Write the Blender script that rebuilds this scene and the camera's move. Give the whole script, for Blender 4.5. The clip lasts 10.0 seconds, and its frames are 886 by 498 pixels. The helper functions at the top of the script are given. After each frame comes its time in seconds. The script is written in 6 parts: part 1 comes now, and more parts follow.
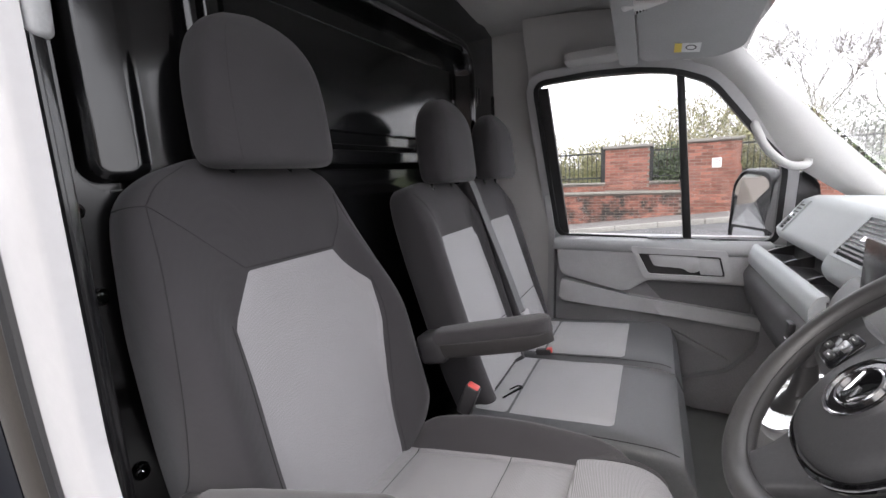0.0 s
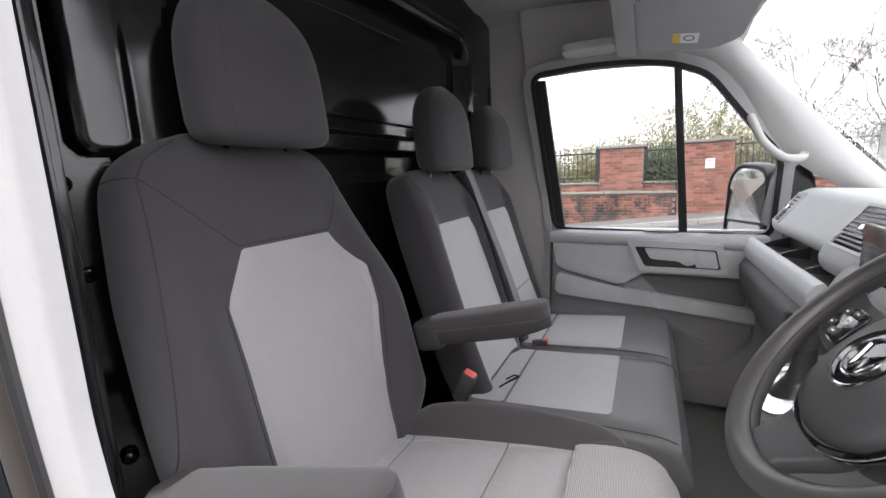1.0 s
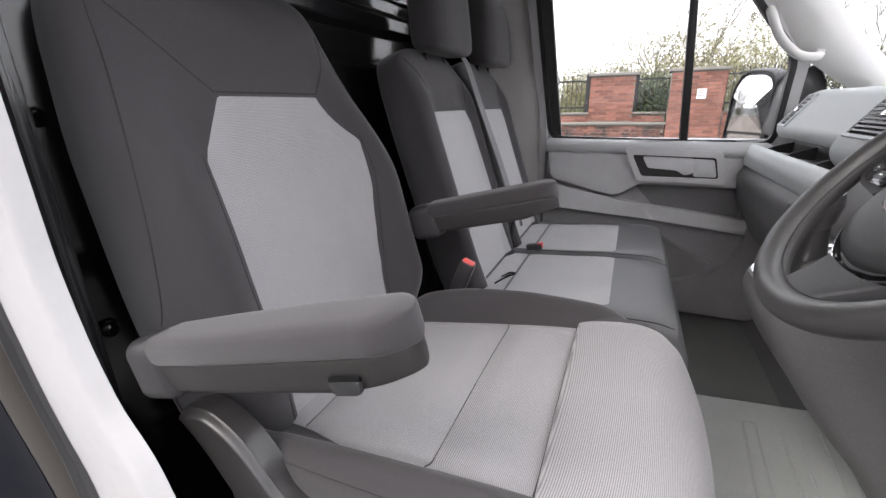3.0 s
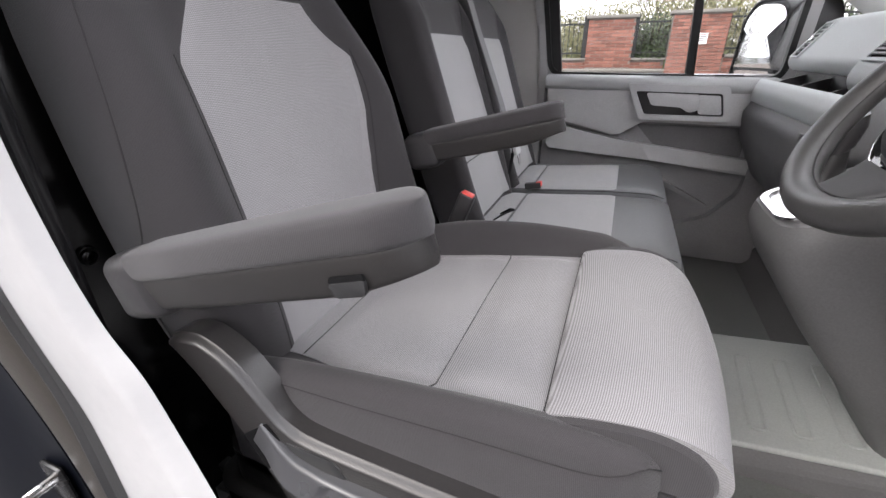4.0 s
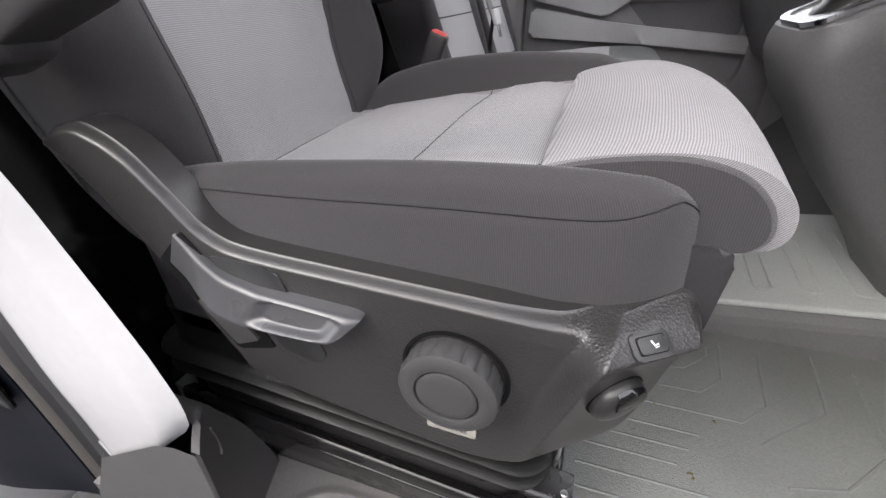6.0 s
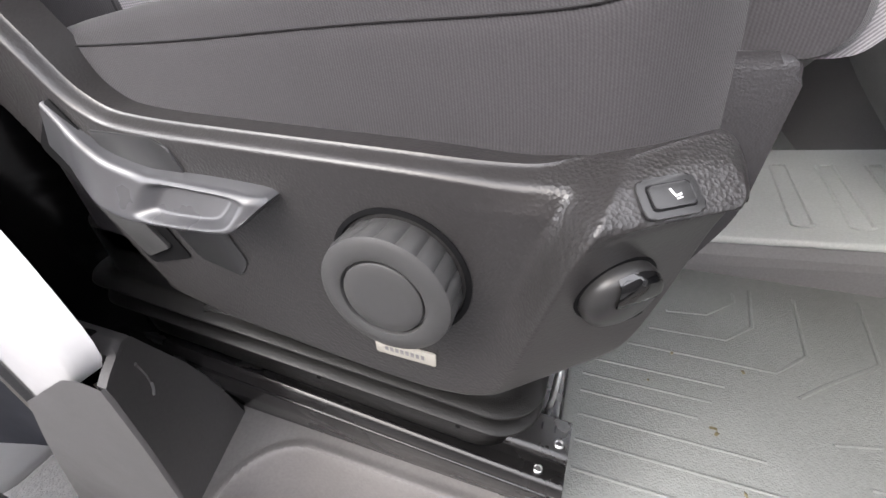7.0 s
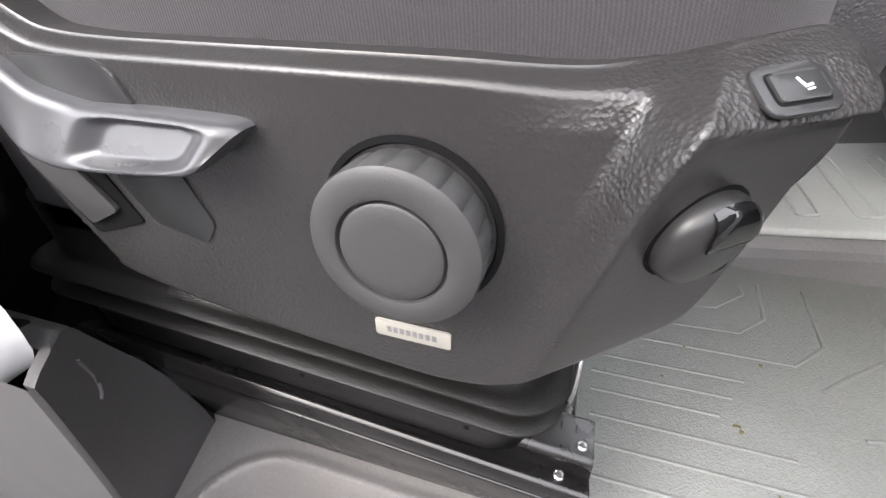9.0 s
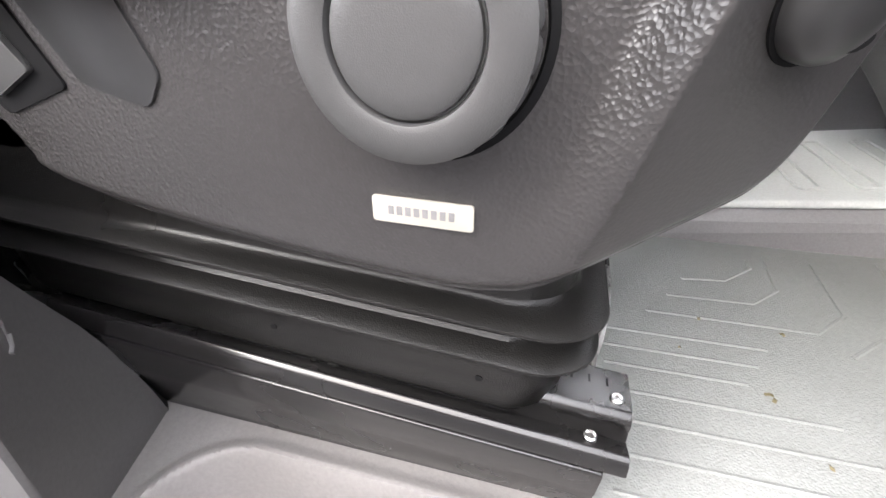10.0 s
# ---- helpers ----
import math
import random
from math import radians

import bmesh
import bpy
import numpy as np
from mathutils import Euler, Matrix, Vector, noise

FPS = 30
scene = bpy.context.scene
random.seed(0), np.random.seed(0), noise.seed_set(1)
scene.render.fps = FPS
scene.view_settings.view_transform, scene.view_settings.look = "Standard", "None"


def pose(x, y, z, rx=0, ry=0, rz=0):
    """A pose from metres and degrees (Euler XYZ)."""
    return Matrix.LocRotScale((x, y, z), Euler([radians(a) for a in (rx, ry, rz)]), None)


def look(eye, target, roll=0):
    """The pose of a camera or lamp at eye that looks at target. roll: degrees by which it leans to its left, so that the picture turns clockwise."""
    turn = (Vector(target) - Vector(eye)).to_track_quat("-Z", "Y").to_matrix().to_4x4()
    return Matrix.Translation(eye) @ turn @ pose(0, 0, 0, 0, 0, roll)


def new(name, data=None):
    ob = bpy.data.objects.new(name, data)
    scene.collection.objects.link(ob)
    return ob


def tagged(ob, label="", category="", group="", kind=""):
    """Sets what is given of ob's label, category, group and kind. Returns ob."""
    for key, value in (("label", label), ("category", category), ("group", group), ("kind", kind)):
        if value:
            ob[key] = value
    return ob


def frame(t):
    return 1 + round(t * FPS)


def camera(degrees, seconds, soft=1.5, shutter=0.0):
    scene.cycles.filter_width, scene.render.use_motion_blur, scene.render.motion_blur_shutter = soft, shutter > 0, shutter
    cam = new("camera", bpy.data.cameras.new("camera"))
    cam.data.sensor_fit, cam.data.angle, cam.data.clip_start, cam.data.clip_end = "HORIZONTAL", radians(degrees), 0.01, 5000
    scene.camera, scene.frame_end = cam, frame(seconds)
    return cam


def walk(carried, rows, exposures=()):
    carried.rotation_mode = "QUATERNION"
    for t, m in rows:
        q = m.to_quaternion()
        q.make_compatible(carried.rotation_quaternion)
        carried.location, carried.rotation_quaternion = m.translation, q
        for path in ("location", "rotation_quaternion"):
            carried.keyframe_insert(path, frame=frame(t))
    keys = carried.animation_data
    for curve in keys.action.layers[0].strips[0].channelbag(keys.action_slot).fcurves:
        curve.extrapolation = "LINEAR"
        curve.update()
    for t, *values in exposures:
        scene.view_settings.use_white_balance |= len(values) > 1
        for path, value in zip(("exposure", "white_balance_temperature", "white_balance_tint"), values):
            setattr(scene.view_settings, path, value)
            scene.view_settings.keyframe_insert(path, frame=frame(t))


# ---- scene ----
cam = camera(93.1, 10.0)
EXPOSURES = [(0.0, 1.92), (2.5, 1.92), (4.5, 1.92), (6.0, 1.98), (7.3, 2.5), (8.0, 2.48), (9.0, 2.65), (9.5, 2.95), (10.0, 3.25)]
PATH = [
    (0, (0.143, 0.149, 1.102), (-0.742, 1.909, 0.758), -2.8),
    (0.5, (0.137, 0.15, 1.084), (-0.737, 1.917, 0.748), -2.6),
    (1, (0.132, 0.152, 1.064), (-0.729, 1.924, 0.719), -2.3),
    (1.5, (0.118, 0.156, 1.035), (-0.726, 1.929, 0.656), -1.9),
    (2, (0.103, 0.157, 1.003), (-0.719, 1.925, 0.56), -1.5),
    (2.5, (0.089, 0.161, 0.964), (-0.703, 1.918, 0.427), -1.2),
    (4, (0.054, 0.178, 0.871), (-0.638, 1.853, 0.026), -0.8),
    (4.5, (0.038, 0.184, 0.827), (-0.617, 1.84, -0.083), -0.7),
    (5, (0.031, 0.192, 0.779), (-0.598, 1.845, -0.157), -0.9),
    (5.5, (0.036, 0.191, 0.715), (-0.553, 1.83, -0.268), -0.8),
    (6, (0.061, 0.199, 0.65), (-0.534, 1.796, -0.397), -2.6),
    (7.5, (0.093, 0.276, 0.509), (-0.568, 1.772, -0.642), -4.8),
    (8, (0.095, 0.286, 0.509), (-0.561, 1.775, -0.653), -4.7),
    (8.5, (0.089, 0.285, 0.509), (-0.535, 1.805, -0.632), -4.1),
    (9, (0.056, 0.269, 0.474), (-0.515, 1.842, -0.62), -3.0),
    (9.5, (0.034, 0.261, 0.418), (-0.491, 1.885, -0.625), -2.1),
    (10, (0.031, 0.27, 0.374), (-0.457, 1.935, -0.622), -1.6),
]
walk(cam, [(t, look(eye, target, roll)) for t, eye, target, roll in PATH], EXPOSURES)

# ---- world and sun ----
world = bpy.data.worlds.new("world")
scene.world = world
world.use_nodes = True
wn = world.node_tree.nodes
wl = world.node_tree.links
bg = wn["Background"]
sky = wn.new("ShaderNodeTexSky")
sky.sky_type = "NISHITA"
sky.sun_disc = False
sky.sun_elevation = radians(49)
sky.sun_rotation = radians(200)
sky.dust_density = 6.0
sky.air_density = 1.0
wmix = wn.new("ShaderNodeMixRGB")
wmix.inputs[0].default_value = 0.82
wmix.inputs[2].default_value = (10.6, 10.5, 11.05, 1)
wl.new(sky.outputs[0], wmix.inputs[1])
wl.new(wmix.outputs[0], bg.inputs[0])
bg.inputs[1].default_value = 0.105
sun = new("sun", bpy.data.lights.new("sun", "SUN"))
sun.data.energy = 0.4
sun.data.angle = radians(22)
sun.data.color = (1.0, 0.97, 0.93)
sun.matrix_world = look((-5.6, -4.8, 7.2), (0.0, 0.6, 0.3))


# ---- materials ----
def mat(name, base, rough=0.6, metal=0.0, spec=0.5):
    m = bpy.data.materials.new(name)
    m.use_nodes = True
    b = m.node_tree.nodes["Principled BSDF"]
    b.inputs["Base Color"].default_value = (*base, 1)
    b.inputs["Roughness"].default_value = rough
    b.inputs["Metallic"].default_value = metal
    b.inputs["Specular IOR Level"].default_value = spec
    return m


def nd(m, kind, **inputs):
    n = m.node_tree.nodes.new(kind)
    for k, v in inputs.items():
        n.inputs[k.replace("_", " ")].default_value = v
    return n


def lk(m, a, b):
    m.node_tree.links.new(a, b)


def bsdf(m):
    return m.node_tree.nodes["Principled BSDF"]


def coords(m, scale=(1, 1, 1), rot=(0, 0, 0)):
    tc = nd(m, "ShaderNodeTexCoord")
    mp = nd(m, "ShaderNodeMapping", Scale=scale, Rotation=rot)
    lk(m, tc.outputs["Object"], mp.inputs[0])
    return mp.outputs[0]


def mottle(m, base, amount=0.25, scale=9.0, fine=160.0, rough=None):
    """Two scales of colour and gloss variation."""
    co = coords(m)
    a = nd(m, "ShaderNodeTexNoise", Scale=scale, Detail=5.0)
    b = nd(m, "ShaderNodeTexNoise", Scale=fine, Detail=3.0)
    lk(m, co, a.inputs["Vector"])
    lk(m, co, b.inputs["Vector"])
    add = nd(m, "ShaderNodeMath")
    add.operation = "ADD"
    lk(m, a.outputs[0], add.inputs[0])
    lk(m, b.outputs[0], add.inputs[1])
    r = nd(m, "ShaderNodeMapRange", From_Min=0.65, From_Max=1.35, To_Min=1 - amount, To_Max=1 + amount)
    lk(m, add.outputs[0], r.inputs[0])
    mul = nd(m, "ShaderNodeMixRGB", Fac=1.0, Color1=(*base, 1))
    mul.blend_type = "MULTIPLY"
    lk(m, r.outputs[0], mul.inputs[2])
    lk(m, mul.outputs[0], bsdf(m).inputs["Base Color"])
    if rough:
        q = nd(m, "ShaderNodeMapRange", From_Min=0.3, From_Max=0.7, To_Min=rough[0], To_Max=rough[1])
        lk(m, a.outputs[0], q.inputs[0])
        lk(m, q.outputs[0], bsdf(m).inputs["Roughness"])
    return mul.outputs[0]


def bumped(m, height, strength=0.3, distance=0.001):
    b = nd(m, "ShaderNodeBump", Strength=strength, Distance=distance)
    lk(m, height, b.inputs["Height"])
    lk(m, b.outputs[0], bsdf(m).inputs["Normal"])


def grained(name, base, rough=(0.42, 0.55), grain=420.0, strength=0.35, amount=0.14, masked=False):
    """Moulded plastic with a leather-like grain."""
    m = mat(name, base, rough[0])
    mottle(m, base, amount, 6.0, 240.0, rough)
    co = coords(m)
    w = nd(m, "ShaderNodeTexNoise", Scale=grain * 0.35, Detail=2.0)
    lk(m, co, w.inputs["Vector"])
    wm = nd(m, "ShaderNodeMixRGB", Fac=0.0018)
    wm.blend_type = "ADD"
    lk(m, co, wm.inputs[1])
    lk(m, w.outputs["Color"], wm.inputs[2])
    v = nd(m, "ShaderNodeTexVoronoi", Scale=grain)
    v.feature = "F1"
    lk(m, wm.outputs[0], v.inputs["Vector"])
    bumped(m, v.outputs["Distance"], strength, 0.0006)
    if masked:
        at = nd(m, "ShaderNodeAttribute")
        at.attribute_name = "grain"
        ml = nd(m, "ShaderNodeMath")
        ml.operation = "MULTIPLY"
        ml.inputs[1].default_value = strength
        lk(m, at.outputs["Fac"], ml.inputs[0])
        bump = [n for n in m.node_tree.nodes if n.type == "BUMP"][0]
        lk(m, ml.outputs[0], bump.inputs["Strength"])
    return m


def fabric(name, light, dark, pitch=0.0016, d1=(0, 1, 0), d2=(0.8, 0, 0.6), cross=0.5, rough=0.92, strength=0.5, wobble=0.5):
    """Woven cloth: warp lines along d1, a finer weft along d2, soft mottling."""
    m = mat(name, light, rough, 0.0, 0.2)
    co = coords(m)
    warp = nd(m, "ShaderNodeTexNoise", Scale=180.0, Detail=2.0)
    lk(m, co, warp.inputs["Vector"])

    def lines(d, p):
        dot = nd(m, "ShaderNodeVectorMath")
        dot.operation = "DOT_PRODUCT"
        dot.inputs[1].default_value = [c * 2 * math.pi / p for c in d]
        lk(m, co, dot.inputs[0])
        wo = nd(m, "ShaderNodeMath")
        wo.operation = "MULTIPLY_ADD"
        wo.inputs[1].default_value = wobble
        lk(m, warp.outputs[0], wo.inputs[0])
        lk(m, dot.outputs["Value"], wo.inputs[2])
        si = nd(m, "ShaderNodeMath")
        si.operation = "SINE"
        lk(m, wo.outputs[0], si.inputs[0])
        r = nd(m, "ShaderNodeMapRange", From_Min=-1.0, From_Max=1.0)
        lk(m, si.outputs[0], r.inputs[0])
        return r.outputs[0]

    mixh = nd(m, "ShaderNodeMixRGB", Fac=cross * 0.5)
    lk(m, lines(d1, pitch), mixh.inputs[1])
    lk(m, lines(d2, pitch * 0.83), mixh.inputs[2])
    col = nd(m, "ShaderNodeMixRGB", Color1=(*dark, 1), Color2=(*light, 1))
    lk(m, mixh.outputs[0], col.inputs[0])
    big = nd(m, "ShaderNodeTexNoise", Scale=14.0, Detail=4.0)
    lk(m, co, big.inputs["Vector"])
    rb = nd(m, "ShaderNodeMapRange", From_Min=0.3, From_Max=0.7, To_Min=0.975, To_Max=1.025)
    lk(m, big.outputs[0], rb.inputs[0])
    fleck = nd(m, "ShaderNodeTexNoise", Scale=900.0, Detail=1.0)
    lk(m, co, fleck.inputs["Vector"])
    rf = nd(m, "ShaderNodeMapRange", From_Min=0.3, From_Max=0.7, To_Min=0.92, To_Max=1.08)
    lk(m, fleck.outputs[0], rf.inputs[0])
    vm = nd(m, "ShaderNodeMath")
    vm.operation = "MULTIPLY"
    lk(m, rb.outputs[0], vm.inputs[0])
    lk(m, rf.outputs[0], vm.inputs[1])
    mul = nd(m, "ShaderNodeMixRGB", Fac=1.0)
    mul.blend_type = "MULTIPLY"
    lk(m, col.outputs[0], mul.inputs[1])
    lk(m, vm.outputs[0], mul.inputs[2])
    lk(m, mul.outputs[0], bsdf(m).inputs["Base Color"])
    bsdf(m).inputs["Sheen Weight"].default_value = 0.2
    bsdf(m).inputs["Sheen Roughness"].default_value = 0.5
    bumped(m, mixh.outputs[0], strength, 0.0005)
    return m


M = {}
M["cloth_dark"] = fabric("charcoal_cloth", (0.057, 0.0537, 0.0564), (0.038, 0.0358, 0.0378), 0.0014, (0.75, 0.75, 0.0), (0.45, 0.45, 0.8), 0.5, 0.95, 0.4, 1.4)
M["cloth_light"] = fabric("grey_ribbed_cloth", (0.37, 0.36, 0.37), (0.155, 0.15, 0.155), 0.0021, (1, 0, -0.9), (0, 1, 0), 0.35, 0.9, 0.35, 0.6)
M["cloth_back"] = fabric("grey_ribbed_back_cloth", (0.44, 0.425, 0.436), (0.15, 0.145, 0.148), 0.0024, (0, 1, 0), (0.25, 0, 0.97), 0.9, 0.9, 0.35, 1.2)
M["cloth_pale"] = fabric("pale_grey_cloth", (0.46, 0.455, 0.46), (0.30, 0.297, 0.30), 0.0016, (0, 1, 0), (0.8, 0, 0.6), 0.6, 0.92, 0.3)
M["vinyl_dark"] = grained("dark_vinyl", (0.098, 0.099, 0.102), (0.42, 0.52), 600.0, 0.2)
M["seam"] = mat("seam_thread", (0.024, 0.023, 0.024), 0.9)
# Seam colour darkened to carry the fold's shade between light cushion panels.
M["seam_shade"] = mat("shaded_seam_thread", (0.045, 0.044, 0.045), 0.9)
M["plastic_dark"] = grained("dark_grained_plastic", (0.033, 0.0315, 0.033), (0.32, 0.40), 800.0, 0.4)
M["trim_plastic"] = grained("dark_grained_trim", (0.028, 0.0262, 0.0262), (0.29, 0.37), 460.0, 0.6, 0.14, True)
bsdf(M["trim_plastic"]).inputs["Specular IOR Level"].default_value = 0.65
M["armrest_plastic"] = grained("brown_grey_armrest_plastic", (0.028, 0.026, 0.0255), (0.40, 0.48), 1100.0, 0.25)
M["foot_plastic"] = grained("dark_grey_cover_plastic", (0.080, 0.077, 0.077), (0.45, 0.58), 900.0, 0.15)
M["plastic_mid"] = grained("mid_grey_plastic", (0.56, 0.556, 0.56), (0.45, 0.58), 600.0, 0.25)
M["plastic_lower"] = grained("grey_door_plastic", (0.31, 0.305, 0.31), (0.45, 0.58), 600.0, 0.25)
M["plastic_char"] = grained("charcoal_plastic", (0.16, 0.157, 0.16), (0.42, 0.55), 600.0, 0.3)
M["plastic_knob"] = grained("satin_charcoal_plastic", (0.055, 0.0545, 0.0545), (0.34, 0.42), 1500.0, 0.15, 0.05)
M["plastic_light"] = grained("light_grey_plastic", (0.42, 0.425, 0.425), (0.5, 0.62), 420.0, 0.25, 0.08)
M["plastic_smooth"] = mat("satin_grey_plastic", (0.03, 0.03, 0.031), 0.38)
mottle(M["plastic_smooth"], (0.03, 0.03, 0.031), 0.08, 8.0, 200.0, (0.35, 0.43))
M["lever"] = mat("satin_grey_lever", (0.058, 0.058, 0.062), 0.28, 0.0, 0.65)
mottle(M["lever"], (0.058, 0.058, 0.062), 0.06, 9.0, 300.0, (0.26, 0.34))
M["black_gloss"] = mat("black_gloss_paint", (0.006, 0.006, 0.007), 0.16, 0.0, 0.6)
mottle(M["black_gloss"], (0.008, 0.008, 0.009), 0.2, 5.0, 120.0, (0.12, 0.22))
M["bulkhead_paint"] = mat("black_bulkhead_paint", (0.006, 0.006, 0.0065), 0.14, 0.0, 0.6)
mottle(M["bulkhead_paint"], (0.006, 0.006, 0.0065), 0.2, 5.0, 120.0, (0.10, 0.16))
M["body_black"] = mat("blue_black_body_paint", (0.006, 0.007, 0.011), 0.4, 0.0, 0.15)
mottle(M["body_black"], (0.006, 0.007, 0.011), 0.2, 6.0, 90.0, (0.38, 0.5))
M["black_mirror"] = mat("piano_black_plastic", (0.004, 0.004, 0.0045), 0.04, 0.0, 0.8)
M["dry_leaf"] = mat("dry_leaf", (0.12, 0.10, 0.05), 0.8)
M["seal_rubber"] = grained("charcoal_seal_rubber", (0.030, 0.030, 0.031), (0.45, 0.6), 700.0, 0.2)
M["pillar_plastic"] = grained("brown_grey_strip", (0.052, 0.046, 0.040), (0.35, 0.5), 700.0, 0.2)
M["leather"] = grained("dark_wheel_leather", (0.042, 0.041, 0.041), (0.36, 0.46), 900.0, 0.25)
M["black_matt"] = mat("black_matt", (0.006, 0.006, 0.0065), 0.7, 0.0, 0.12)
M["rubber"] = grained("black_rubber", (0.018, 0.018, 0.019), (0.45, 0.6), 500.0, 0.3)
M["bellows"] = grained("black_bellows_rubber", (0.008, 0.0077, 0.0074), (0.26, 0.34), 900.0, 0.3)
bsdf(M["bellows"]).inputs["Specular IOR Level"].default_value = 0.38
M["steel_black"] = mat("black_enamelled_steel", (0.010, 0.0095, 0.0095), 0.2, 0.0, 0.7)
mottle(M["steel_black"], (0.010, 0.0095, 0.0095), 0.3, 12.0, 150.0, (0.16, 0.34))
M["chrome"] = mat("chrome", (0.75, 0.75, 0.76), 0.14, 1.0)
M["badge_metal"] = mat("brushed_badge_metal", (0.52, 0.495, 0.44), 0.25, 0.35)
M["rotary_black"] = mat("satin_black_plastic", (0.026, 0.0255, 0.0255), 0.33, 0.0, 0.5)
M["zinc"] = mat("zinc_plate", (0.5, 0.5, 0.5), 0.3, 1.0)
mottle(M["zinc"], (0.5, 0.5, 0.5), 0.25, 30.0, 300.0, (0.22, 0.4))
M["paint_white"] = mat("white_body_paint", (0.50, 0.497, 0.50), 0.22)
mottle(M["paint_white"], (0.50, 0.497, 0.50), 0.03, 4.0, 60.0, (0.18, 0.26))
M["headliner"] = grained("grey_headliner", (0.60, 0.585, 0.57), (0.9, 0.97), 700.0, 0.12, 0)
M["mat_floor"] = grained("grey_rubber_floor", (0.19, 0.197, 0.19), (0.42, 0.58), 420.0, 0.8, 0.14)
# Lighter than the footwell rubber: windscreen light is put into this colour.
M["tunnel_mat"] = grained("lightened_rubber_floor", (0.45, 0.47, 0.457), (0.45, 0.6), 420.0, 0.3, 0.12)
M["step"] = grained("grey_step_plastic", (0.150, 0.142, 0.138), (0.5, 0.6), 420.0, 0.2)
M["red"] = mat("red_button", (0.75, 0.10, 0.09), 0.35)
M["white_ink"] = mat("white_print", (0.85, 0.85, 0.85), 0.5)
M["yellow_ink"] = mat("yellow_print", (0.80, 0.62, 0.10), 0.5)
M["grey_ink"] = mat("grey_print", (0.12, 0.12, 0.12), 0.5)
M["belt"] = fabric("grey_belt_webbing", (0.17, 0.17, 0.175), (0.11, 0.11, 0.113), 0.003, (0, 0, 1), (0, 1, 0), 0.6, 0.55, 0.4)
g = mat("window_glass", (1, 1, 1), 0.0)
bsdf(g).inputs["Transmission Weight"].default_value = 1.0
bsdf(g).inputs["IOR"].default_value = 1.45
M["glass"] = g
M["mirror"] = mat("mirror_glass", (0.85, 0.86, 0.87), 0.02, 1.0)


# ---- mesh helpers ----
def part(name, bm, material, parent=None, label="", smooth=True):
    """One mesh object from a bmesh, under a thing or a part."""
    me = bpy.data.meshes.new(name)
    bmesh.ops.recalc_face_normals(bm, faces=bm.faces)
    if smooth:
        for f in bm.faces:
            f.smooth = True
        for e in bm.edges:
            if len(e.link_faces) == 2 and e.calc_face_angle(0) > radians(38):
                e.smooth = False
    bm.to_mesh(me)
    bm.free()
    me.materials.append(material)
    ob = new(name, me)
    if parent is not None:
        ob.parent = parent
        if parent.type == "EMPTY":
            ob.matrix_parent_inverse = Matrix.Translation(-parent.location)
    if label:
        tagged(ob, label)
    return ob


def thing(name, base, label, category, group="", kind=""):
    ob = new(name)
    ob.empty_display_size = 0.05
    ob.location = base
    return tagged(ob, label, category, group, kind)


def structure(name, bm, material, label, category, smooth=True):
    return tagged(part(name, bm, material, None, "", smooth), label, category, "", "structure")


def rings(loops, cap=True, closed=True):
    """Skin over a row of equal rings of points."""
    bm = bmesh.new()
    rows = [[bm.verts.new(p) for p in loop] for loop in loops]
    n = len(rows[0])
    for a, b in zip(rows, rows[1:]):
        for i in range(n if closed else n - 1):
            j = (i + 1) % n
            bm.faces.new((a[i], a[j], b[j], b[i]))
    if cap and closed:
        bm.faces.new(rows[0][::-1])
        bm.faces.new(rows[-1])
    return bm


def grid(fn, us, vs, skirt=None):
    """A sheet fn(u, v); skirt: a vector by which its rim is folded back."""
    bm = bmesh.new()
    rows = [[bm.verts.new(fn(u, v)) for v in vs] for u in us]
    for a, b in zip(rows, rows[1:]):
        for i in range(len(vs) - 1):
            bm.faces.new((a[i], a[i + 1], b[i + 1], b[i]))
    if skirt is not None:
        rim = rows[0][:] + [r[-1] for r in rows[1:]] + rows[-1][-2::-1] + [r[0] for r in rows[-2:0:-1]]
        low = [bm.verts.new(Vector(v.co) + Vector(skirt)) for v in rim]
        for i in range(len(rim)):
            j = (i + 1) % len(rim)
            bm.faces.new((rim[i], rim[j], low[j], low[i]))
        bm.faces.new(low)
    return bm


def lin(a, b, n):
    return [a + (b - a) * i / (n - 1) for i in range(n)]


def spline(pts, x):
    """Smooth value at x through (x, value) pairs in rising order."""
    if x <= pts[0][0]:
        return pts[0][1]
    for i in range(len(pts) - 1):
        if x <= pts[i + 1][0]:
            x0, y0 = pts[i]
            x1, y1 = pts[i + 1]
            xm, ym = pts[i - 1] if i else (2 * x0 - x1, 2 * y0 - y1)
            xn, yn = pts[i + 2] if i + 2 < len(pts) else (2 * x1 - x0, 2 * y1 - y0)
            h = x1 - x0
            d0, d1 = (y1 - y0) / h, (y0 - ym) / max(x0 - xm, 1e-6)
            m0 = 0 if d0 * d1 <= 0 else 2 * d0 * d1 / (d0 + d1)
            d2 = (yn - y1) / max(xn - x1, 1e-6)
            m1 = 0 if d0 * d2 <= 0 else 2 * d0 * d2 / (d0 + d2)
            t = (x - x0) / h
            return ((2 * t**3 - 3 * t * t + 1) * y0 + (t**3 - 2 * t * t + t) * h * m0
                    + (-2 * t**3 + 3 * t * t) * y1 + (t**3 - t * t) * h * m1)
    return pts[-1][1]


def straight(pts, x):
    for (a, p), (b, q) in zip(pts, pts[1:]):
        if x <= b:
            return p + (q - p) * (x - a) / (b - a)
    return pts[-1][1]


